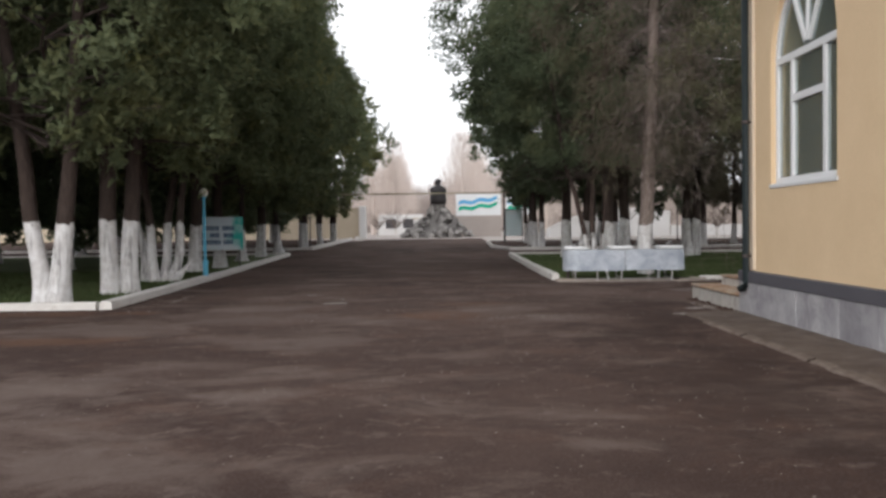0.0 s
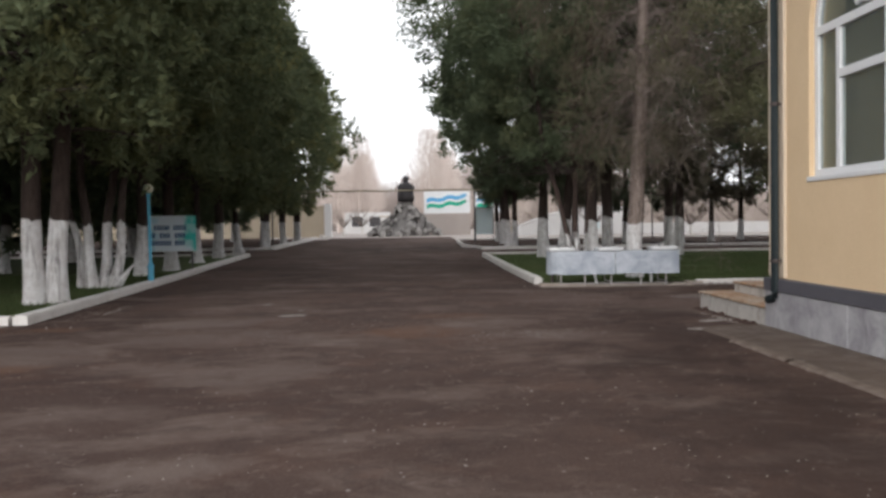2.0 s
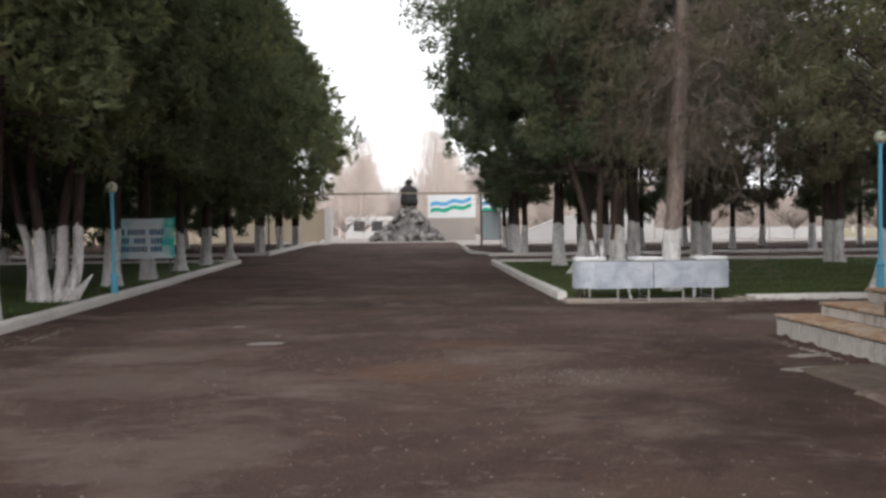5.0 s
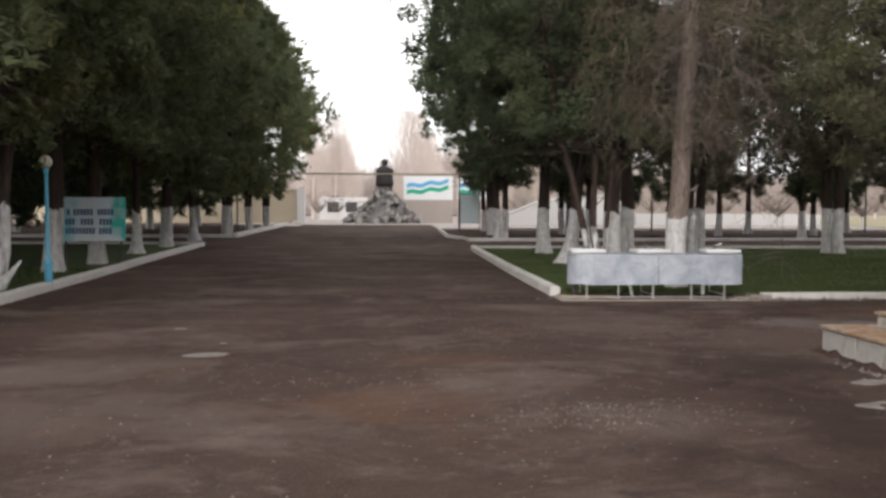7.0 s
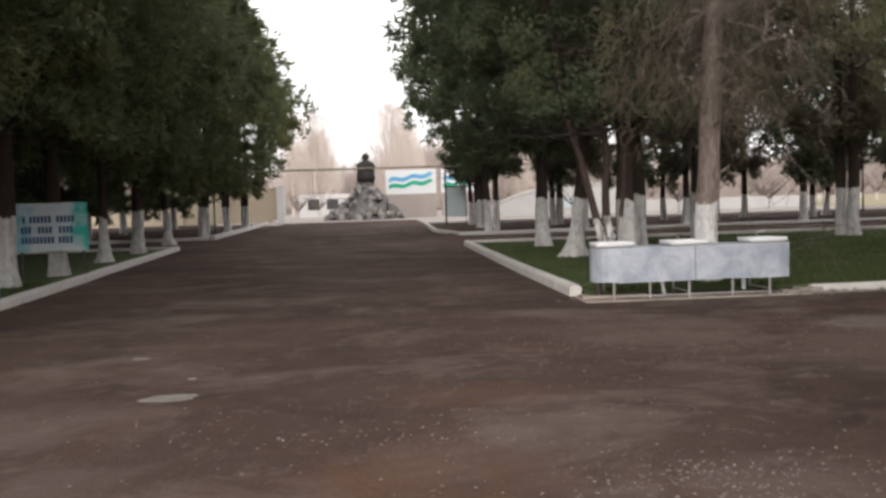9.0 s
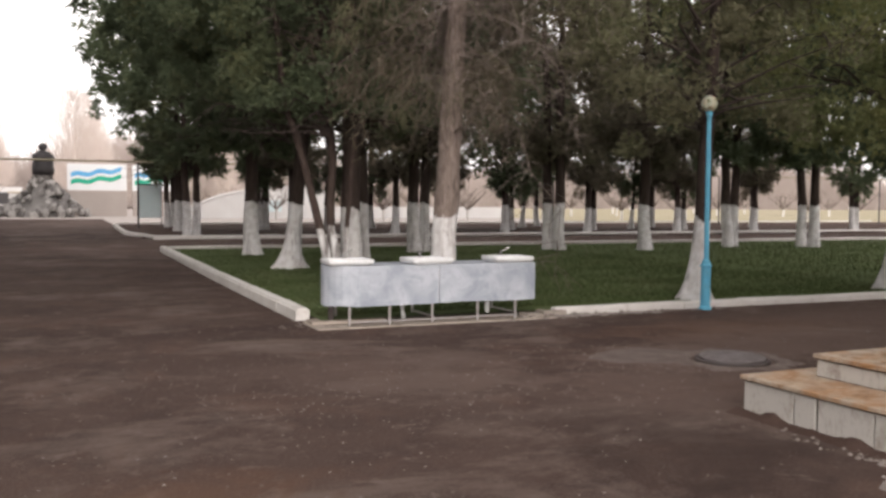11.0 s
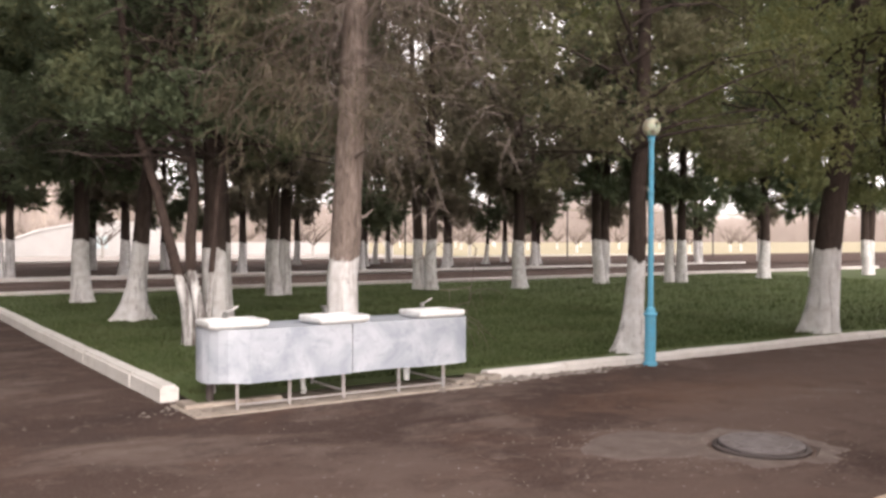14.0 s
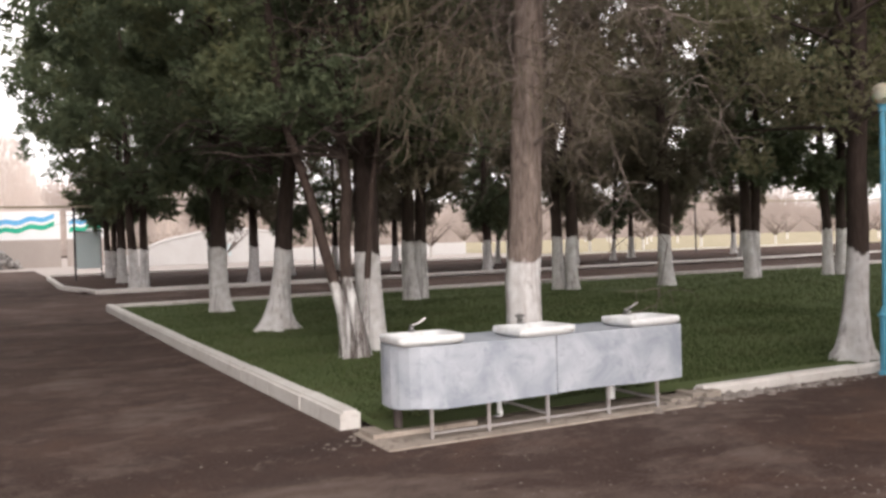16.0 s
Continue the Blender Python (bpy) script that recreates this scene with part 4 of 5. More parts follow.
# ---- trees ----
def trunk_bm(stems, sides=16, seed=0):
    """Tapered stems with flared feet; stems: (x0, y0, lean x, lean y, radius, height, flare)."""
    bm = bmesh.new()
    for si, (x0, y0, lx, ly, rad, hgt, flare) in enumerate(stems):
        zs = [z for z in (-0.15, 0.0, 0.12, 0.3, 0.6, 1.0, 1.5, 2.2, 3.2, 4.5, 6.0, 7.6) if z < hgt - 0.05] + [hgt]
        sway = 0.07 if rad > 0.125 else 0.16
        rings = []
        for z in zs:
            f = z / hgt
            px = x0 + lx * (z / 3.0) ** 0.9 * 1.0 if z > 0 else x0
            py = y0 + ly * (z / 3.0) ** 0.9 if z > 0 else y0
            px += noise.noise((z * 0.8, seed + si * 7.3, 0.4)) * sway
            py += noise.noise((z * 0.8, seed + si * 7.3, 5.4)) * sway
            r = rad * (1 - 0.85 * max(0, f) ** 1.1) * (1 + flare * math.exp(-max(z, 0) * 3.2))
            ring = []
            for k in range(sides):
                a = k * math.tau / sides
                rr = r * (1 + 0.13 * noise.noise((math.cos(a) * 1.6 + seed * 3, math.sin(a) * 1.6, z * 0.5 + si * 4)) + flare * 0.34 * math.exp(-max(z, 0) * 5) * math.sin(a * 5 + seed))
                ring.append(bm.verts.new((px + rr * math.cos(a), py + rr * math.sin(a), z)))
            rings.append(ring)
        for r0, r1 in zip(rings, rings[1:]):
            for k in range(sides):
                bm.faces.new((r0[k], r0[(k + 1) % sides], r1[(k + 1) % sides], r1[k]))
        bm.faces.new(rings[-1])
    return bm


def crown_arrays(seed, radius, z0, z1, clumps, per, leaf, fan=4, slim=0.12, fill=0.5, droop=0.3, squash=0.8, low=0.07, drop=0.09, bias=0.8):
    """Leaf sprays in many uneven clumps that fill an ovoid envelope."""
    rng = np.random.default_rng(seed)
    f = rng.random(clumps) ** bias
    f = np.where(rng.random(clumps) < low, -rng.random(clumps) * drop, f)
    prof = np.where(f < 0.3, 0.5 + 0.5 * (f / 0.3), np.clip(1 - (np.maximum(f - 0.3, 0) / 0.72) ** 2.3, 0.1, 1))
    ang = rng.random(clumps) * math.tau
    lump = 1 + 0.16 * np.sin(ang * 3 + seed) + 0.12 * np.sin(ang * 5 + f * 9 + seed)
    rr = radius * prof * lump * (fill + (1 - fill) * np.sqrt(rng.random(clumps)))
    cx, cy, cz = rr * np.cos(ang), rr * np.sin(ang), z0 + f * (z1 - z0) + rng.normal(0, 0.25, clumps)
    size = rng.uniform(0.28, 0.72, clumps) * (0.65 + 0.35 * prof)
    n = clumps * per
    idx = np.repeat(np.arange(clumps), per)
    d = rng.normal(size=(n, 3))
    d /= np.linalg.norm(d, axis=1, keepdims=True)
    d *= (rng.random(n) ** 0.45)[:, None] * size[idx][:, None]
    d[:, 2] *= squash
    c = np.stack([cx, cy, cz], 1)[idx] + d
    out = np.stack([np.cos(ang), np.sin(ang), np.zeros(clumps)], 1)[idx]
    u = out * 0.5 + rng.normal(size=(n, 3)) * 0.75 + np.array([0, 0, 0.35 - droop])
    u /= np.linalg.norm(u, axis=1, keepdims=True)
    w = np.cross(u, rng.normal(size=(n, 3)))
    w /= np.linalg.norm(w, axis=1, keepdims=True) + 1e-6
    tri = []
    for k in range(fan):
        d2 = u + rng.normal(size=(n, 3)) * 0.42
        d2 /= np.linalg.norm(d2, axis=1, keepdims=True)
        w = np.cross(d2, rng.normal(size=(n, 3)))
        w /= np.linalg.norm(w, axis=1, keepdims=True) + 1e-6
        ln = leaf * rng.uniform(0.55, 1.3, n)[:, None]
        b = c + rng.normal(size=(n, 3)) * leaf * 0.12
        tri.append(np.stack([b - w * ln * slim, b + w * ln * slim, b + d2 * ln], 1))
    v = np.concatenate(tri).reshape(-1, 3)
    return v, np.arange(len(v)).reshape(-1, 3)


def mesh_from(name, verts, faces, material):
    me = bpy.data.meshes.new(name)
    nf, k = faces.shape
    me.vertices.add(len(verts))
    me.vertices.foreach_set("co", verts.astype(np.float32).ravel())
    me.loops.add(nf * k)
    me.loops.foreach_set("vertex_index", faces.astype(np.int32).ravel())
    me.polygons.add(nf)
    me.polygons.foreach_set("loop_start", np.arange(0, nf * k, k, dtype=np.int32))
    me.update(calc_edges=True)
    me.materials.append(material)
    return me


def limb_bm(seed, count, z0, z1, reach):
    """Crooked limbs with a few hanging twigs each."""
    rng = random.Random(seed)
    bm = bmesh.new()
    for i in range(count):
        z = z0 + (z1 - z0) * (i / count) ** 1.5
        a = rng.uniform(0, math.tau)
        L = reach * rng.uniform(0.4, 1.0) * (1 - 0.4 * (z - z0) / (z1 - z0))
        rise = rng.uniform(0.1, 0.8)
        pts = [Vector((L * t * math.cos(a + 0.4 * t), L * t * math.sin(a + 0.4 * t), z + L * (rise * t - 0.25 * t * t))) + Vector((rng.uniform(-1, 1), rng.uniform(-1, 1), rng.uniform(-1, 1))) * 0.1 * t for t in (0, 0.3, 0.65, 1)]
        add_tube(bm, pts, [0.032, 0.024, 0.015, 0.005], 5, False)
        for j in range(5):
            p = pts[rng.choice((1, 2, 3))]
            d = Vector((rng.uniform(-1, 1), rng.uniform(-1, 1), rng.uniform(-0.8, 0.5))) * rng.uniform(0.3, 0.6)
            add_tube(bm, [p, p + d * 0.5, p + d + Vector((0, 0, -0.08))], [0.011, 0.008, 0.003], 3, False)
    return bm


STEMS = {
    "single": [(0, 0, 0.05, 0.02, 0.19, 9.5, 0.35)],
    "flared": [(0, 0, 0.26, 0.05, 0.132, 9.5, 0.95)],
    "rooted": [(0, 0, 0.40, 0.05, 0.155, 9.5, 1.25)],
    "splayed": [(0.0, 0, -0.62, 0.10, 0.082, 8.6, 0.7), (0.10, 0.03, 0.02, 0.12, 0.088, 9.0, 0.7), (0.20, 0.1, 0.42, 0.1, 0.05, 8.0, 0.5)],
    "leaning": [(0, 0, 0.34, -0.24, 0.185, 9.5, 0.5)],
    "vee": [(0.0, 0, -0.78, 0.1, 0.105, 8.6, 0.5), (0.16, 0.03, -0.12, -0.05, 0.115, 9.2, 0.5), (0.55, 0.1, 0.36, 0.0, 0.10, 8.8, 0.5)],
    "forked": [(-0.10, 0, -0.42, 0.05, 0.15, 9.0, 0.5), (0.12, 0.03, 0.30, -0.05, 0.15, 9.3, 0.5)],
    "twin": [(-0.16, 0, -0.06, 0.06, 0.17, 9.4, 0.25), (0.17, 0.05, 0.12, 0.0, 0.16, 9.0, 0.25)],
    "bundle": [(-0.30, 0.05, -0.62, 0.10, 0.085, 8.2, 0.6), (-0.10, -0.06, -0.16, -0.10, 0.10, 9.0, 0.5), (0.10, 0.06, 0.18, 0.15, 0.11, 9.2, 0.5), (0.28, -0.02, 0.52, 0.0, 0.095, 8.4, 0.8), (0.42, -0.06, 1.9, -0.3, 0.10, 0.5, 0.5)],
}
LABELS = {
    "single": "dark green conifer with straight whitewashed trunk",
    "flared": "dark green conifer with leaning flared whitewashed trunk",
    "rooted": "dark green conifer with whitewashed trunk and spreading root foot",
    "splayed": "dark green conifer with slim whitewashed stems splaying apart",
    "leaning": "green conifer with leaning thick whitewashed trunk beside the kerb",
    "vee": "green conifer with whitewashed stems parting in a narrow vee",
    "forked": "dark green conifer with whitewashed trunk forking low",
    "twin": "dark green conifer with two close whitewashed stems",
    "bundle": "dark green conifer with a bundle of whitewashed stems",
}
CROWNS = []
# radius, foot, top, clumps, sprays in each, spray length, slivers, slimness, foliage
for s, (rad, za, zb, ncl, per, leaf, fan, slim, foliage) in enumerate((
        (3.5, 3.9, 11.6, 280, 24, 0.33, 3, 0.16, LEAF), (3.7, 4.1, 12.2, 290, 24, 0.33, 3, 0.16, LEAF), (3.2, 3.8, 10.8, 260, 24, 0.33, 3, 0.16, LEAF), (3.6, 4.1, 11.8, 280, 24, 0.33, 3, 0.16, LEAF),
        (3.5, 3.7, 11.6, 360, 120, 0.088, 3, 0.20, LEAF), (3.9, 3.6, 12.2, 410, 58, 0.165, 3, 0.20, LEAF_WARM_LIT), (3.3, 3.4, 10.8, 350, 58, 0.165, 3, 0.20, LEAF_WARM_LIT), (3.4, 2.75, 10.2, 330, 115, 0.092, 3, 0.21, LEAF_YELLOW),
        (4.4, 2.5, 11.6, 370, 22, 0.36, 3, 0.17, LEAF), (3.4, 3.9, 11.4, 310, 30, 0.26, 3, 0.12, LEAF_OLIVE),
        (3.0, 3.6, 11.2, 220, 22, 0.30, 3, 0.15, LEAF), (2.8, 3.8, 11.6, 210, 22, 0.30, 3, 0.15, LEAF_OLIVE), (3.9, 3.4, 11.6, 330, 24, 0.33, 3, 0.17, LEAF_WARM_LIT),
        (3.1, 3.3, 10.4, 250, 105, 0.092, 3, 0.19, LEAF_DRAB), (4.6, 4.2, 12.4, 330, 84, 0.125, 3, 0.18, LEAF))):
    near = s in (4, 5, 6, 7, 13, 14)
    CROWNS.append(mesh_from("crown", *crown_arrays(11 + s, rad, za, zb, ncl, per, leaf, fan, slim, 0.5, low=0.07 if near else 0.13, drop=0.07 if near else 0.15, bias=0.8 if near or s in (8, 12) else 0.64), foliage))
TREE_PROTO = {}


def plant(kind, x, y, turn=0.0, scale=1.0, crown=0, lean=0.0):
    key = (kind, crown)
    place = pose(x, y, gz(y) + 0.05, lean, 0, turn) @ Matrix.Diagonal((scale, scale, scale, 1))
    if key in TREE_PROTO:
        return copy_thing(TREE_PROTO[key], place)
    t = thing("conifer_tree", place, LABELS[kind], "tree", "whitewashed park conifers")
    part("trunk", trunk_bm(STEMS[kind], seed=len(TREE_PROTO) + 1), {"splayed": TRUNK_SCUFFED, "flared": TRUNK_MID, "leaning": TRUNK_LOW}.get(kind, TRUNK), t, "dark bark whitewashed to chest height", True)
    part("branching", limb_bm(crown + 5, 34, 2.6, 8.0, 2.3), BARK, t)["kind"] = "stuff"
    share("crown", CROWNS[crown], t, Matrix())
    t.matrix_basis = Matrix()
    TREE_PROTO[key] = t
    t.matrix_basis = place
    return t


# avenue and lawn trees: kind, x, y, turn, scale, crown
TREES = (
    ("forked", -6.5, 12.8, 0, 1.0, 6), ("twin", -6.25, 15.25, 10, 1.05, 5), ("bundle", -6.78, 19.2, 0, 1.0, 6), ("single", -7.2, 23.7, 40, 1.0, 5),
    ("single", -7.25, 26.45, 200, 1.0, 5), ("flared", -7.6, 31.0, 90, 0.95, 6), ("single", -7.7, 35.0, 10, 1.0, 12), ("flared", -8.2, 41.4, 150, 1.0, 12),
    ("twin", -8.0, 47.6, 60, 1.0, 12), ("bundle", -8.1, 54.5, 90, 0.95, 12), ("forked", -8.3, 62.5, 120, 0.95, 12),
    ("twin", -11.8, 15.2, 77, 1.0, 8), ("single", -12.3, 20.4, 5, 1.0, 8), ("forked", -12.0, 26.2, 140, 1.0, 8), ("single", -12.6, 33.0, 33, 1.0, 8),
    ("twin", -16.5, 17.5, 20, 1.0, 8), ("single", -17.2, 24.5, 99, 1.0, 8), ("single", -17.0, 31.5, 9, 1.0, 8), ("twin", -13.5, 48.0, 11, 1.0, 8), ("single", -14.2, 57.0, 66, 1.0, 8),
    ("twin", -10.9, 12.6, 30, 1.0, 8), ("single", -22.0, 20.0, 30, 1.0, 8), ("twin", -22.5, 29.0, 70, 1.0, 8),
    ("splayed", 3.9, 22.4, 0, 0.95, 4), ("single", 4.52, 23.1, 70, 0.95, 4), ("rooted", 4.28, 26.65, 0, 1.0, 14), ("twin", 5.45, 25.4, 70, 1.0, 4), ("single", 4.42, 31.1, 80, 1.0, 0),
    ("twin", 9.0, 31.0, 20, 1.0, 9), ("twin", 13.35, 31.1, 110, 1.0, 9), ("single", 16.0, 30.3, 50, 1.0, 9), ("twin", 19.9, 31.0, 10, 1.0, 3),
    ("twin", 22.5, 30.3, 130, 1.0, 0), ("single", 27.4, 30.5, 31, 1.0, 1), ("single", 30.3, 30.4, 61, 1.0, 2), ("twin", 34.0, 30.4, 0, 1.0, 3),
    ("flared", 8.34, 18.70, 5, 0.95, 13), ("leaning", 12.5, 18.85, 0, 1.15, 7), ("vee", 15.05, 18.75, 10, 1.0, 7), ("single", 18.5, 18.75, 20, 1.05, 9), ("twin", 23.0, 18.75, 20, 1.05, 9),
    ("twin", 4.5, 42.7, 0, 0.95, 1), ("single", 4.7, 47.8, 70, 0.95, 3), ("single", 8.3, 42.5, 33, 0.95, 11), ("twin", 8.5, 48.8, 0, 0.95, 10),
    ("single", 13.0, 43.5, 45, 0.9, 11), ("single", 18.0, 43.1, 145, 0.9, 10), ("single", 22.2, 43.0, 5, 0.9, 11), ("flared", 22.7, 50.2, 0, 0.9, 10), ("single", 27.6, 43.4, 75, 0.9, 11),
    ("flared", 27.8, 47.5, 0, 0.9, 10), ("single", 33.0, 44.0, 25, 0.9, 11), ("single", 14.5, 51.0, 65, 0.9, 10), ("single", 37.5, 49.0, 85, 0.9, 11), ("twin", 5.0, 53.5, 30, 0.9, 1),
    ("twin", -12.4, 39.5, 85, 1.0, 8), ("single", -17.5, 40.5, 5, 1.0, 8), ("twin", -19.0, 50.0, 5, 1.0, 8), ("single", -13.0, 64.0, 5, 1.0, 8), ("single", -19.5, 60.0, 45, 1.0, 8),
    ("single", -24.0, 38.0, 45, 1.0, 8), ("twin", -26.0, 48.0, 45, 1.0, 3), ("single", -28.0, 24.0, 45, 1.0, 1), ("twin", -29.0, 34.0, 45, 1.0, 2), ("twin", -27.0, 14.5, 5, 1.0, 3),
    ("single", 11.2, 47.5, 45, 0.9, 10), ("single", 18.6, 50.6, 45, 0.9, 11), ("single", 25.2, 53.0, 45, 0.9, 10), ("single", 31.0, 50.0, 5, 0.9, 11), ("single", 9.8, 54.5, 5, 0.9, 11), ("twin", 38.5, 42.6, 5, 0.95, 10),
    ("single", 41.0, 31.0, 85, 1.0, 1), ("twin", 46.0, 44.0, 85, 0.95, 11), ("single", 15.6, 46.8, 20, 0.85, 11), ("single", 20.4, 47.0, 70, 0.85, 10), ("single", 24.6, 46.2, 10, 0.85, 11), ("single", 30.4, 46.4, 40, 0.85, 10),
)
for kind, x, y, turn, sc, cr in TREES:
    plant(kind, x, y, turn, sc, cr)


def ridged(bm):
    """Pushes a trunk's surface into long uneven bark ridges."""
    bmesh.ops.subdivide_edges(bm, edges=[e for e in bm.edges if abs(e.verts[0].co.z - e.verts[1].co.z) > 0.05], cuts=5)
    for v in bm.verts:
        c = Vector((0.05 * v.co.z, 0.013 * v.co.z, v.co.z))
        d = v.co - c
        v.co = c + d * (1 + 0.10 * noise.noise((d.x * 22, d.y * 22, v.co.z * 1.1)) + 0.07 * noise.noise((d.x * 9, d.y * 9, v.co.z * 3.0)))
    return bm


def build_dry_tree():
    """The tall half-bare conifer behind the wash stand: pale trunk, drooping dead twigs."""
    t = thing("dry_conifer_tree", pose(4.78, 19.75, 0.05), "half-dead conifer with pale trunk and drooping bare brown twigs", "tree")
    part("trunk", ridged(trunk_bm([(0, 0, 0.15, 0.04, 0.182, 12.5, 0.15)], 28, 31)), TRUNK_PALE, t, "pale grey-brown bark, whitewashed foot", True)
    rng = random.Random(5)
    for k in range(14):
        z, a = 1.6 + 0.36 * k, k * 2.2 + rng.uniform(-0.4, 0.4)
        d = Vector((math.cos(a), math.sin(a), rng.uniform(-0.1, 0.6)))
        p = Vector((0.05 * z, 0.013 * z, z)) + d * 0.12
        q = rng.uniform(0.10, 0.26)
        part("branch_stub", add_tube(bmesh.new(), [p, p + d * q * 0.6, p + d * q + Vector((0, 0, rng.uniform(-.04, .04)))], [0.026, 0.018, 0.010], 7), TWIG, t)
    limbs, twigs = bmesh.new(), bmesh.new()
    for i in range(96):
        z = 2.9 + 8.6 * (i / 96) ** 0.9 + rng.uniform(-0.2, 0.2)
        # the lower limbs have been cut on the side of the wash stand
        a = i * 2.4 + rng.uniform(-0.6, 0.6)
        south = -math.sin(a + 0.35)
        if south > 0.35 and z < 6.5:
            a += math.pi * rng.uniform(0.35, 0.65)
        L = rng.uniform(0.7, 2.7) * (1 - 0.4 * (z - 2.5) / 9) * min(1.0, 0.6 + (z - 3.0) / 4) * (1.0 + 0.25 * math.cos(a + 0.6))
        rise, fall = rng.uniform(-0.1, 1.0), rng.uniform(0.5, 1.5)
        cx, cy_ = 0.05 * z, 0.013 * z
        pts = []
        bend = rng.uniform(-1.1, 1.1)
        for j in range(7):
            q = j / 6
            wob = 0.30 * q ** 0.7
            aa = a + bend * q
            pts.append(Vector((cx + L * q * math.cos(aa) + rng.uniform(-wob, wob), cy_ + L * q * math.sin(aa) + rng.uniform(-wob, wob), z + L * (rise * q - fall * q * q) + rng.uniform(-wob, wob))))
        add_tube(limbs, pts, [0.019, 0.014, 0.011, 0.009, 0.007, 0.005, 0.003], 5, False)
        for j in range(30):
            q = rng.uniform(0.1, 1.0)
            k = min(5, int(q * 6))
            p = pts[k].lerp(pts[k + 1], q * 6 - k)
            tw = [p]
            d = Vector((rng.uniform(-1, 1), rng.uniform(-1, 1), rng.uniform(-0.5, 0.7)))
            step = rng.uniform(0.09, 0.24)
            for jj in range(5):
                d += Vector((rng.uniform(-.8, .8), rng.uniform(-.8, .8), rng.uniform(-.9, .35)))
                d.normalize()
                tw.append(tw[-1] + d * step)
            add_tube(twigs, tw, [0.006, 0.005, 0.0045, 0.004, 0.003, 0.002], 3, False)
            p2 = rng.choice(tw[1:4])
            d2 = Vector((rng.uniform(-1, 1), rng.uniform(-1, 1), rng.uniform(-1, 0.3))).normalized()
            add_tube(twigs, [p2, p2 + d2 * 0.14 + Vector((0, 0, -.02)), p2 + d2 * 0.24 + Vector((0.03, 0, -.1))], [0.004, 0.003, 0.002], 3, False)
    part("branching", limbs, TWIG, t)
    part("fine_branching", twigs, TWIG, t, "fine drooping dead twigs")
    me = mesh_from("crown", *crown_arrays(77, 3.0, 3.5, 12.0, 330, 44, 0.30, 2, 0.022, 0.2, 1.5, 1.3), LEAF_DRY)
    share("crown", me, t, Matrix())["label"] = "sparse dry brown foliage"


build_dry_tree()


def build_poplar(name, seed, h, spread):
    """Bare upright poplar: tall trunk with many steep twigs."""
    rng = np.random.default_rng(seed)
    n = 1500
    f = rng.random(n) ** 0.8
    base_z = 0.08 * h + f * 0.8 * h
    a = rng.random(n) * math.tau
    L = h * 0.22 * (1.15 - 0.75 * f) * rng.uniform(0.4, 1.1, n)
    r0 = rng.random(n) ** 0.6 * spread * 0.6 * np.clip(1.15 - f, 0.15, 1) ** 0.6 * np.clip(f * 4 + 0.3, 0, 1)
    p0 = np.stack([r0 * np.cos(a), r0 * np.sin(a), base_z], 1)
    d = np.stack([np.cos(a) * 0.28, np.sin(a) * 0.28, np.ones(n)], 1) + rng.normal(0, 0.12, (n, 3))
    p1 = p0 + d * L[:, None]
    side = np.stack([-np.sin(a + 1), np.cos(a + 1), np.zeros(n)], 1) * rng.uniform(0.008, 0.019, n)[:, None]
    v = np.stack([p0 - side, p0 + side, p1], 1).reshape(-1, 3)
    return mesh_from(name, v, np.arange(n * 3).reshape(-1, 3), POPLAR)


POPS = [build_poplar("branching", 3, 14.0, 3.4), build_poplar("branching", 4, 13.0, 4.2)]
POP_TRUNK = None
rng = random.Random(12)
for i, (x, y, s) in enumerate([(-5.9 - 0.35 * k, 96 + 7 * k, 1.0) for k in range(7)] + [(1.6 + 0.7 * k, 92 + 8 * k, 1.0) for k in range(7)] + [(-8.6 - 0.5 * k, 100 + 8 * k, 0.9) for k in range(4)] + [(6.5 + 6.4 * k, 112 + 3 * k, 0.7) for k in range(3)]):
    p = thing("poplar_tree", pose(x, y, gz(y), 0, 0, rng.uniform(0, 360)) @ Matrix.Diagonal((1.25 * s, 1.25 * s, s * rng.uniform(0.6, 0.95), 1)), "bare brown poplar in a far row, paled for haze", "tree", "far poplars")
    if POP_TRUNK is None:
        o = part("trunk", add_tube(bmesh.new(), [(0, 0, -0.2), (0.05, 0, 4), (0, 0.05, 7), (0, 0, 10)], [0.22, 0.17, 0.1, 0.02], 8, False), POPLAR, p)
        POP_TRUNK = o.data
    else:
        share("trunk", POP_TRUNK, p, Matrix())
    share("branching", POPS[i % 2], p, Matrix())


def build_woods():
    """Band of bare woods closing the distance; haze is in its pale colour."""
    rng = np.random.default_rng(9)
    n = 110000
    x = rng.uniform(-260, 330, n)
    y = 150 + rng.random(n) ** 1.5 * 60 + np.abs(x) * 0.05
    h = rng.uniform(6.0, 13.0, n) * (0.75 + 0.35 * np.sin(x * 0.07) * np.sin(x * 0.023 + 1))
    z0 = np.full(n, gz(130))
    p0 = np.stack([x, y, z0 - 0.2], 1)
    p1 = p0 + np.stack([rng.normal(0, 2.2, n), rng.normal(0, 0.8, n), h], 1)
    s = np.stack([rng.uniform(0.02, 0.075, n), np.zeros(n), np.zeros(n)], 1)
    v = np.stack([p0 - s, p0 + s, p1 + s * 0.5, p1 - s * 0.5], 1).reshape(-1, 3)
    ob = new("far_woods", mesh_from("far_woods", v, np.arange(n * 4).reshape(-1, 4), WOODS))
    tagged(ob, "band of bare brown woods beyond the field, twigs paled for haze", "woods", kind="stuff")


build_woods()


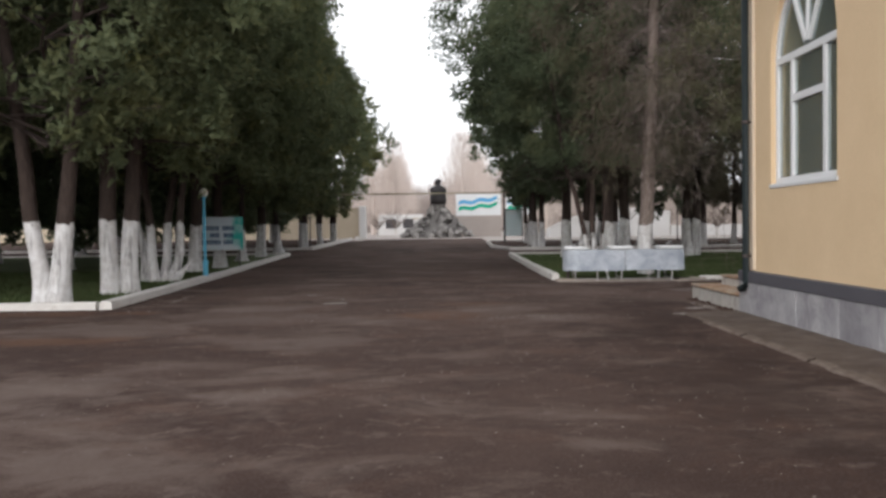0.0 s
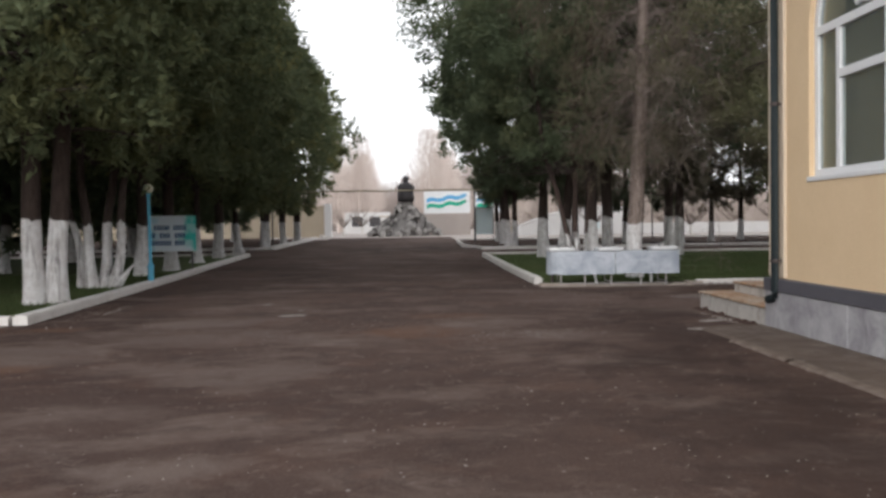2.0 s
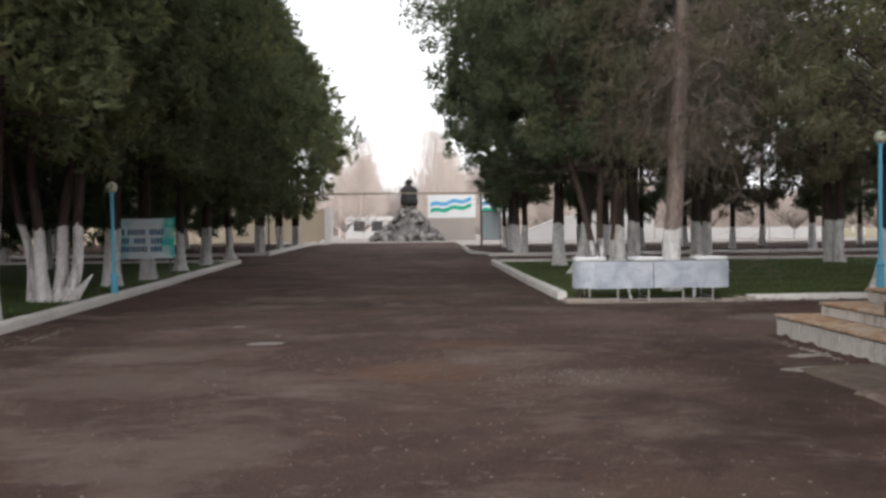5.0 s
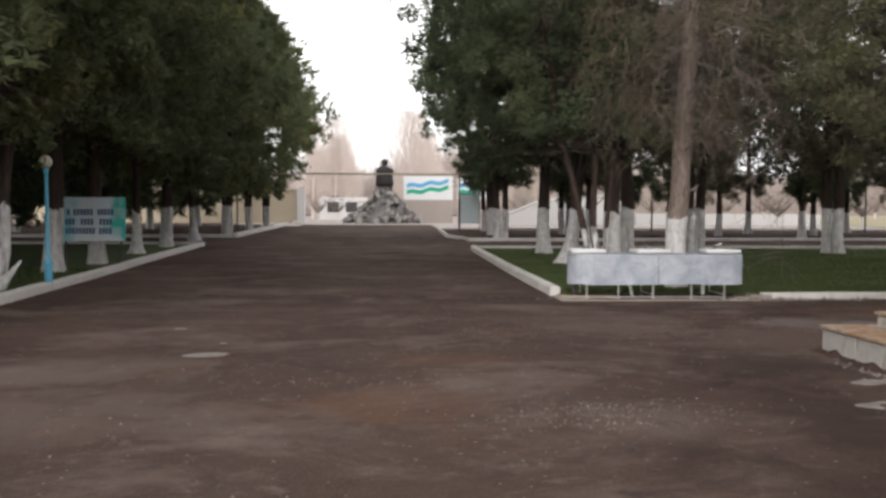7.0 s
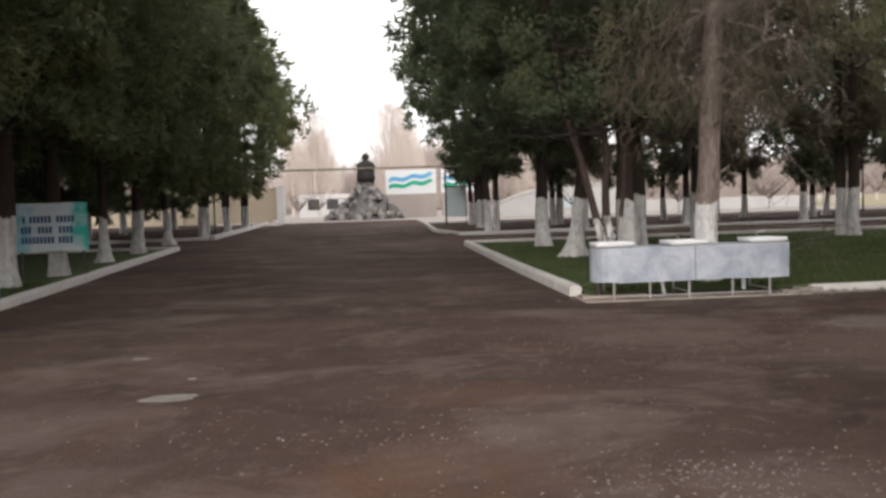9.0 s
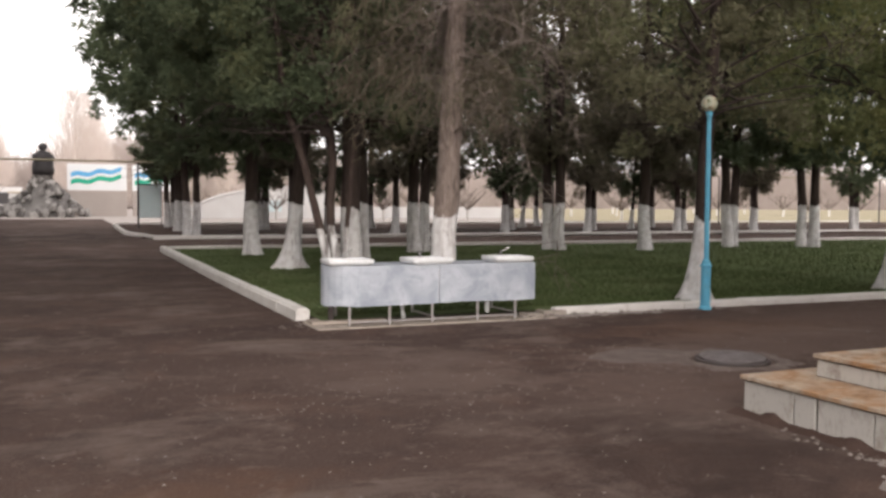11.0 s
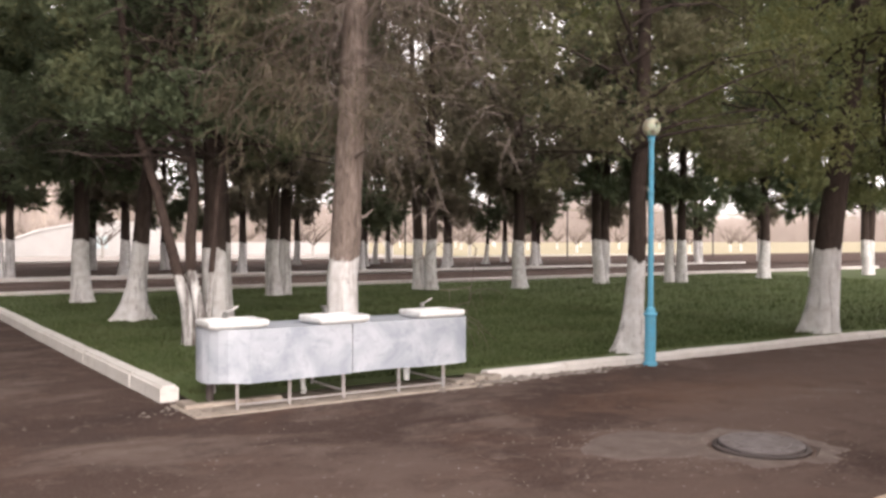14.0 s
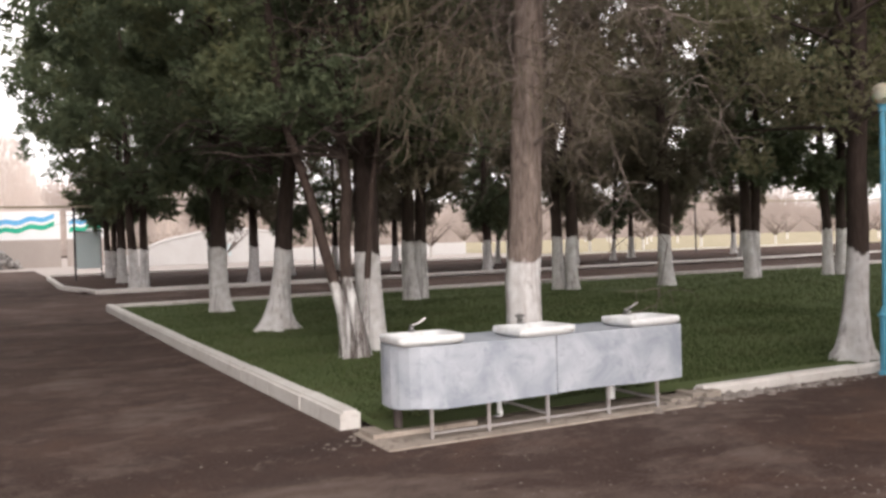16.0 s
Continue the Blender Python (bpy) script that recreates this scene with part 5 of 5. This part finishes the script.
def orchard_bm(seed):
    rng = random.Random(seed)
    bm = bmesh.new()
    for i in range(16):
        a = rng.uniform(0, math.tau)
        L = rng.uniform(0.8, 1.7)
        pts = [(L * q * math.cos(a + q * .5), L * q * math.sin(a + q * .5), 0.75 + L * (0.9 * q)) for q in (0, .35, .7, 1)]
        add_tube(bm, pts, [0.05, .035, .02, .008], 4, False)
        for j in range(5):
            p = Vector(pts[rng.choice((1, 2, 3))])
            add_tube(bm, [p, p + Vector((rng.uniform(-.5, .5), rng.uniform(-.5, .5), rng.uniform(0.1, .6)))], [0.014, 0.005], 3, False)
    return bm


first = None
rng = random.Random(21)
for i in range(48):
    x, y = 14 + (i % 11) * 6.2 + rng.uniform(-1, 1), 66 + (i // 11) * 14 + rng.uniform(-2, 2)
    if i > 43:
        x, y = (-6.6, -5.2, -9.4, -7.0)[i - 44], (82, 87, 80, 94)[i - 44]
    m = pose(x, y, gz(y), 0, 0, rng.uniform(0, 360))
    if first is None:
        first = thing("orchard_tree", m, "small bare fruit tree with whitewashed trunk in dry grass", "tree", "orchard trees")
        part("trunk", add_tube(bmesh.new(), [(0, 0, -0.1), (0.02, 0, 0.5), (0, 0.03, 0.95)], [0.12, 0.10, 0.08], 8), LIME, first, "whitewashed trunk")
        part("branching", orchard_bm(4), TWIG, first)
    else:
        copy_thing(first, m)


# ---- far end of the avenue ----
def boulder_mesh(seed):
    bm = bmesh.new()
    bmesh.ops.create_icosphere(bm, subdivisions=2, radius=1.0)
    for v in bm.verts:
        d = v.co.normalized()
        v.co = d * (0.85 + 0.35 * noise.noise(d * 1.4 + Vector((seed * 5.1, 0, 0))) + 0.15 * noise.noise(d * 4 + Vector((0, seed * 3.3, 0))))
    me = bpy.data.meshes.new("boulder")
    bm.to_mesh(me)
    bm.free()
    me.materials.append(STONE)
    return me


def build_monument():
    mon = thing("rock_monument", pose(-0.85, 76.5, gz(76)) @ Matrix.Diagonal((1, 1, 1.07, 1)), "heap of grey boulders carrying a dark statue", "monument")
    meshes = [boulder_mesh(s) for s in range(5)]
    rng = random.Random(3)
    core = bmesh.new()
    add_lathe(core, [(2.2, -0.1), (1.6, 0.5), (0.8, 1.4), (0.45, 2.3), (0.40, 2.9)], 14)
    part("core", core, STONE, mon)
    for i in range(290):
        f = rng.random() ** 1.5
        z = 0.15 + 2.75 * f
        R = 2.7 * (1 - f) ** 1.45 + 0.38
        a = rng.uniform(0, math.tau)
        s = rng.uniform(0.16, 0.44) * (1 - 0.3 * f)
        share("boulder", rng.choice(meshes), mon, pose(R * math.cos(a), R * 0.8 * math.sin(a), z, rng.uniform(0, 360), rng.uniform(0, 360), rng.uniform(0, 360)) @ Matrix.Diagonal((s, s * 0.85, s * 0.65, 1)))
    bm = bmesh.new()
    prof = [(0.62, -0.1), (0.66, 0.25), (0.63, 0.55), (0.60, 0.85), (0.66, 1.1), (0.60, 1.3), (0.42, 1.47), (0.25, 1.56), (0.21, 1.62), (0.27, 1.72), (0.29, 1.87), (0.22, 2.02), (0.06, 2.1)]
    add_lathe(bm, prof, 18)
    for v in bm.verts:
        if v.co.z < 1.45:
            v.co.x *= 1.12
            v.co.y *= 0.7
        v.co += Vector((noise.noise(v.co * 2.5), noise.noise(v.co * 2.5 + Vector((9, 0, 0))), 0)) * 0.07
    st = part("statue", bm, BRONZE, smooth=True)
    st.matrix_basis = pose(-0.82, 76.2, gz(76) + 3.06)
    tagged(st, "dark bronze half-figure statue on top of boulders", "statue")


build_monument()


def build_flagboard():
    for x0, x1, y, g in ((0.74, 4.85, 79.0, 0), (5.3, 8.1, 79.6, 1)):
        b = thing("ribbon_board", pose((x0 + x1) / 2, y, gz(79)), "large white board painted with waving blue and green ribbons", "billboard", "ribbon boards")
        w = (x1 - x0) / 2
        part("panel", box(-w, w, -0.04, 0.04, 1.93, 3.88, 0.01), BOARD_WHITE, b)
        part("base_wall", box(-w, w, -0.08, 0.15, -0.1, 1.9), PAVING, b, "pale concrete base")
        for z, m in ((3.16, CYAN), (2.62, GREEN)):
            bm = bmesh.new()
            n = 30
            prev = None
            for i in range(n + 1):
                q = i / n
                x = -w * 0.88 + q * w * 1.7
                zz = z - 0.12 + 0.42 * q + 0.09 * math.sin(q * math.tau * 2.2)
                cur = [bm.verts.new((x, -0.052, zz - 0.17)), bm.verts.new((x, -0.052, zz + 0.17)), bm.verts.new((x, -0.042, zz + 0.17)), bm.verts.new((x, -0.042, zz - 0.17))]
                if prev:
                    for j in range(4):
                        bm.faces.new((prev[j], cur[j], cur[(j + 1) % 4], prev[(j + 1) % 4]))
                prev = cur
            bmesh.ops.recalc_face_normals(bm, faces=bm.faces)
            part("ribbon", bm, m, b)


build_flagboard()


def build_far_walls():
    wall = thing("wall_far", Matrix(), "tan rendered yard wall with piers and white end pillar", "wall", kind="structure")
    z = gz(76)
    part("panel", box(-60, -7.75, 76, 76.25, z - 0.2, z + 2.6, 0.01), WALL_TAN, wall)
    part("coping", box(-60, -7.7, 75.93, 76.32, z + 2.602, z + 2.7, 0.01), WALL_TAN, wall)
    x = -11.5
    while x > -58:
        part("pier", box(x - 0.25, x + 0.25, 75.88, 75.998, z - 0.2, z + 2.6, 0.01), WALL_TAN, wall)
        x -= 3.6
    part("end_pillar", box(-7.745, -7.15, 75.75, 76.5, z - 0.2, z + 2.85, 0.02), WALL_WHITE, wall, "white pillar at wall end")
    back = thing("wall_back", Matrix(), "white yard wall beyond the gateway", "wall", kind="structure")
    part("panel", box(-7.3, -2.6, 92, 92.2, gz(92) - 0.2, gz(92) + 2.2), WALL_WHITE, back)
    # added dark shapes stand for bush and arch silhouettes on the white wall
    for x in (-6.0, -4.2):
        part("silhouette_panel", box(x - 0.55, x + 0.55, 91.94, 91.995, gz(92) + 0.75, gz(92) + 1.75), POST_DARK, back, "dark panel standing for bush silhouettes before the wall")
    booth = thing("gate_booth", pose(-2.9, 88, gz(88)), "small white booth beyond the gateway", "booth")
    part("body", box(-0.55, 0.55, -0.5, 0.5, -0.1, 1.7, 0.03), WALL_WHITE, booth)
    part("roof", box(-0.65, 0.65, -0.6, 0.6, 1.702, 1.8, 0.02), WALL_TAN, booth)
    part("window_pane", box(-0.3, 0.3, -0.52, -0.502, 0.8, 1.4), POST_DARK, booth)
    # long white sloped stand by the field
    s = thing("white_stand", pose(13.6, 72, gz(72)), "long low white painted stand with sloping top", "stand")
    bm = bmesh.new()
    top = [(-5.2, 0.7), (-3.0, 1.55), (0, 2.15), (2.6, 2.15), (4.8, 1.85)]
    lo = [bm.verts.new((x, 0, -0.2)) for x, _ in top]
    hi = [bm.verts.new((x, 0, h)) for x, h in top]
    for i in range(4):
        bm.faces.new((lo[i], lo[i + 1], hi[i + 1], hi[i]))
    ex = bmesh.ops.extrude_face_region(bm, geom=list(bm.faces))
    bmesh.ops.translate(bm, verts=[g for g in ex["geom"] if isinstance(g, bmesh.types.BMVert)], vec=(0, 2.5, 0))
    bmesh.ops.recalc_face_normals(bm, faces=bm.faces)
    part("body", bm, WALL_WHITE, s)
    bm = bmesh.new()
    add_tube(bm, [(x, -0.03, h + 0.1) for x, h in top], 0.09, 6)
    part("coping", bm, WALL_WHITE, s)
    part("panel", box(0.3, 1.3, -0.06, -0.005, 0.5, 1.3), BOARD_BLUE, s, "faded grey-blue panel")
    w2 = thing("wall_low", Matrix(), "low white wall along the paved square", "wall", kind="structure")
    part("panel", box(18.5, 33, 72, 72.3, gz(72) - 0.2, gz(72) + 0.9), WALL_WHITE, w2)


build_far_walls()


def build_gas_pipe():
    p = thing("gas_pipe", Matrix(), "beige overhead gas pipe carried on dark steel posts", "pipe")
    xs = [-40, -22, -8.4, 3.45, 14, 26, 38, 52, 70]
    part("pipe", add_tube(bmesh.new(), [(x, 52.5, gz(52) + 3.14) for x in xs], 0.045, 8), PIPE_BEIGE, p)
    for x in xs[1:-1]:
        part("post", add_tube(bmesh.new(), [(x, 52.5, gz(52) - 0.1), (x, 52.5, gz(52) + 3.10)], 0.045, 8), POST_DARK, p)


build_gas_pipe()


def build_info_board():
    b = thing("info_board", pose(4.22, 55.0, gz(55), 0, 0, -4), "pale teal notice board on two legs near conifers", "board")
    part("panel", box(-0.52, 0.52, -0.03, 0.03, 0.45, 2.1, 0.01), BOARD_BLUE, b)
    part("frame_top", box(-0.56, 0.56, -0.05, 0.05, 2.102, 2.16, 0.01), POST_DARK, b)
    for x in (-0.545, 0.545):
        part("leg", box(x - 0.022, x + 0.022, -0.03, 0.03, -0.05, 2.1), POST_DARK, b)


build_info_board()


# ---- cement smears, grass, litter and rubble ----
def build_smear(x, y, w, d, turn, seed, label, surface=SMEAR):
    """A thin irregular smear of old cement on the asphalt."""
    bm = bmesh.new()
    n = 22
    lo, hi = [], []
    for i in range(n):
        a = i * math.tau / n
        q = 1 + 0.35 * noise.noise((math.cos(a) * 1.5 + seed, math.sin(a) * 1.5, seed * 2.0))
        lo.append(bm.verts.new((w * q * math.cos(a), d * q * math.sin(a), -0.004)))
        hi.append(bm.verts.new((w * q * 0.9 * math.cos(a), d * q * 0.9 * math.sin(a), 0.006)))
    for i in range(n):
        bm.faces.new((lo[i], lo[(i + 1) % n], hi[(i + 1) % n], hi[i]))
    bm.faces.new(hi)
    ob = part("cement_smear", bm, surface)
    ob.matrix_basis = pose(x, y, gz(y), 0, 0, turn)
    tagged(ob, label, "smear", "cement smears")


build_smear(-1.84, 13.05, 0.21, 0.13, 5, 1, "pale grey cement smear on the asphalt")
build_smear(3.45, 10.68, 0.30, 0.12, 12, 2, "pale cement smear beside the entrance steps")
build_smear(-2.53, 14.9, 0.08, 0.05, 0, 3, "small white chip of cement on asphalt")
build_smear(7.9, 14.8, 0.10, 0.06, 20, 21, "small pale chip of cement on asphalt")
build_smear(-1.82, 13.77, 0.04, 0.03, 0, 4, "tiny white chip of cement on asphalt")

build_smear(3.74, 11.5, 0.20, 0.09, 15, 14, "pale cement smear beside the entrance steps")
build_smear(4.87, 15.25, 0.52, 0.40, 10, 31, "rough old concrete patch beside the manhole", DUST)
build_smear(-8.6, 12.0, 2.6, 0.22, 0, 12, "reddish brown dirt along the painted kerb", SOIL)
build_smear(-4.95, 13.9, 0.16, 1.3, 4, 13, "reddish brown dirt along the painted kerb", SOIL)


def build_grass(name, x0, x1, y0, y1, n, h, seed, label):
    rng = np.random.default_rng(seed)
    x, y = rng.uniform(x0, x1, n), y0 + (y1 - y0) * rng.random(n) ** 1.3
    z = np.maximum(0, y - 25) * 0.0065 + 0.035
    a = rng.random(n) * math.tau
    hh = h * rng.uniform(0.5, 1.4, n)
    w = rng.uniform(0.006, 0.014, n)
    keep = (x > 0) | (x < np.interp(y, (12.35, 22, 27, 37), (-5.42, -6.05, -6.42, -6.95)) - 0.14)
    x = np.where(keep, x, x - 4.0)
    p = np.stack([x, y, z], 1)
    s = np.stack([np.cos(a), np.sin(a), np.zeros(n)], 1) * w[:, None]
    tip = p + np.stack([rng.normal(0, 0.035, n), rng.normal(0, 0.035, n), hh + 0.03], 1)
    v = np.stack([p - s, p + s, tip], 1).reshape(-1, 3)
    ob = new(name, mesh_from(name, v, np.arange(n * 3).reshape(-1, 3), BLADE))
    tagged(ob, label, "grass", kind="stuff")


build_grass("grass", 2.7, 13.5, 18.7, 33.8, 90000, 0.036, 1, "short green grass blades on the lawn")
build_grass("grass", 13.5, 30, 18.5, 33.8, 40000, 0.06, 2, "short green grass blades on the lawn")
build_grass("grass", -16, -5.65, 12.6, 24.5, 45000, 0.05, 3, "short green grass blades on the shaded lawn")


def build_litter(name, spots, seed, label, size=(0.005, 0.014)):
    """Pebbles, crumbs and leaf bits; spots: x, y, spread x, spread y, count."""
    rng = np.random.default_rng(seed)
    vs, fs, k = [], [], 0
    for cx, cy, sxx, syy, n in spots:
        for i in range(n):
            x, y = cx + rng.normal() * sxx, cy + rng.normal() * syy
            s = rng.uniform(*size)
            a = rng.random() * math.tau
            e = rng.uniform(0.5, 1.0)
            z = gz(y)
            c, sn = math.cos(a), math.sin(a)
            ring = [(s * c, s * sn), (-s * e * sn, s * e * c), (-s * c * .9, -s * sn * .9), (s * e * sn * .8, -s * e * c * .8)]
            vs += [(x + p, y + q, z + 0.001) for p, q in ring] + [(x, y, z + s * rng.uniform(0.25, 0.7))]
            fs += [(k, k + 1, k + 4), (k + 1, k + 2, k + 4), (k + 2, k + 3, k + 4), (k + 3, k, k + 4)]
            k += 5
    tagged(quads(name, vs, fs, LITTER), label, "litter", kind="stuff")


build_litter("litter", ((0, 8, 3.5, 6, 1500), (0.5, 7, 2.5, 2.5, 500), (1.3, 10.5, 0.5, 0.28, 420), (3.0, 15.5, 1.6, 1.6, 420), (4.87, 15.2, 0.38, 0.3, 420), (5.4, 14.6, 0.55, 0.4, 240), (-0.4, 11.8, 0.9, 0.4, 200), (-2.5, 14.9, 0.1, 0.1, 12), (8, 15.5, 2.5, 1.5, 200), (7.5, 14.7, 0.35, 0.2, 70), (2.2, 14.2, 1.1, 0.7, 260), (1.2, 15.2, 0.8, 0.8, 160)), 5, "pale pebbles, crumbs and dry leaf bits on asphalt")
build_litter("leaf_litter", ((4.0, 11.7, 0.08, 0.6, 160), (-8.0, 12.0, 1.6, 0.12, 260), (-4.9, 14.0, 0.1, 0.7, 140), (3.4, 18.3, 0.6, 0.14, 460), (4.6, 18.35, 0.4, 0.14, 360), (2.6, 18.75, 0.1, 0.15, 40)), 8, "brown dead leaves and grit under the wash stand", (0.01, 0.03))
build_litter("rubble", ((5.9, 18.12, 0.4, 0.1, 160), (7.2, 18.08, 0.6, 0.06, 90), (5.0, 18.3, 0.4, 0.2, 60)), 6, "broken plaster crumbs and leaves along the kerb", (0.012, 0.045))

build_litter("concrete_rubble", ((5.75, 18.10, 0.32, 0.07, 60), (6.6, 18.06, 0.4, 0.04, 24)), 9, "broken concrete lumps at the start of the kerb", (0.03, 0.085))

bm = bmesh.new()
rng = random.Random(17)
for k in range(7):
    xk = 5.24 + 0.075 * k
    add_box(bm, xk, xk + rng.uniform(0.06, 0.11), 18.12 + rng.uniform(-0.03, 0.03), 18.32 + rng.uniform(-0.05, 0.03), -0.05, rng.uniform(0.03, 0.075), 0.012)
tagged(part("broken_kerb_end", bm, CONCRETE), "crumbled grey concrete kerb end beside the wash stand", "kerb", kind="structure")
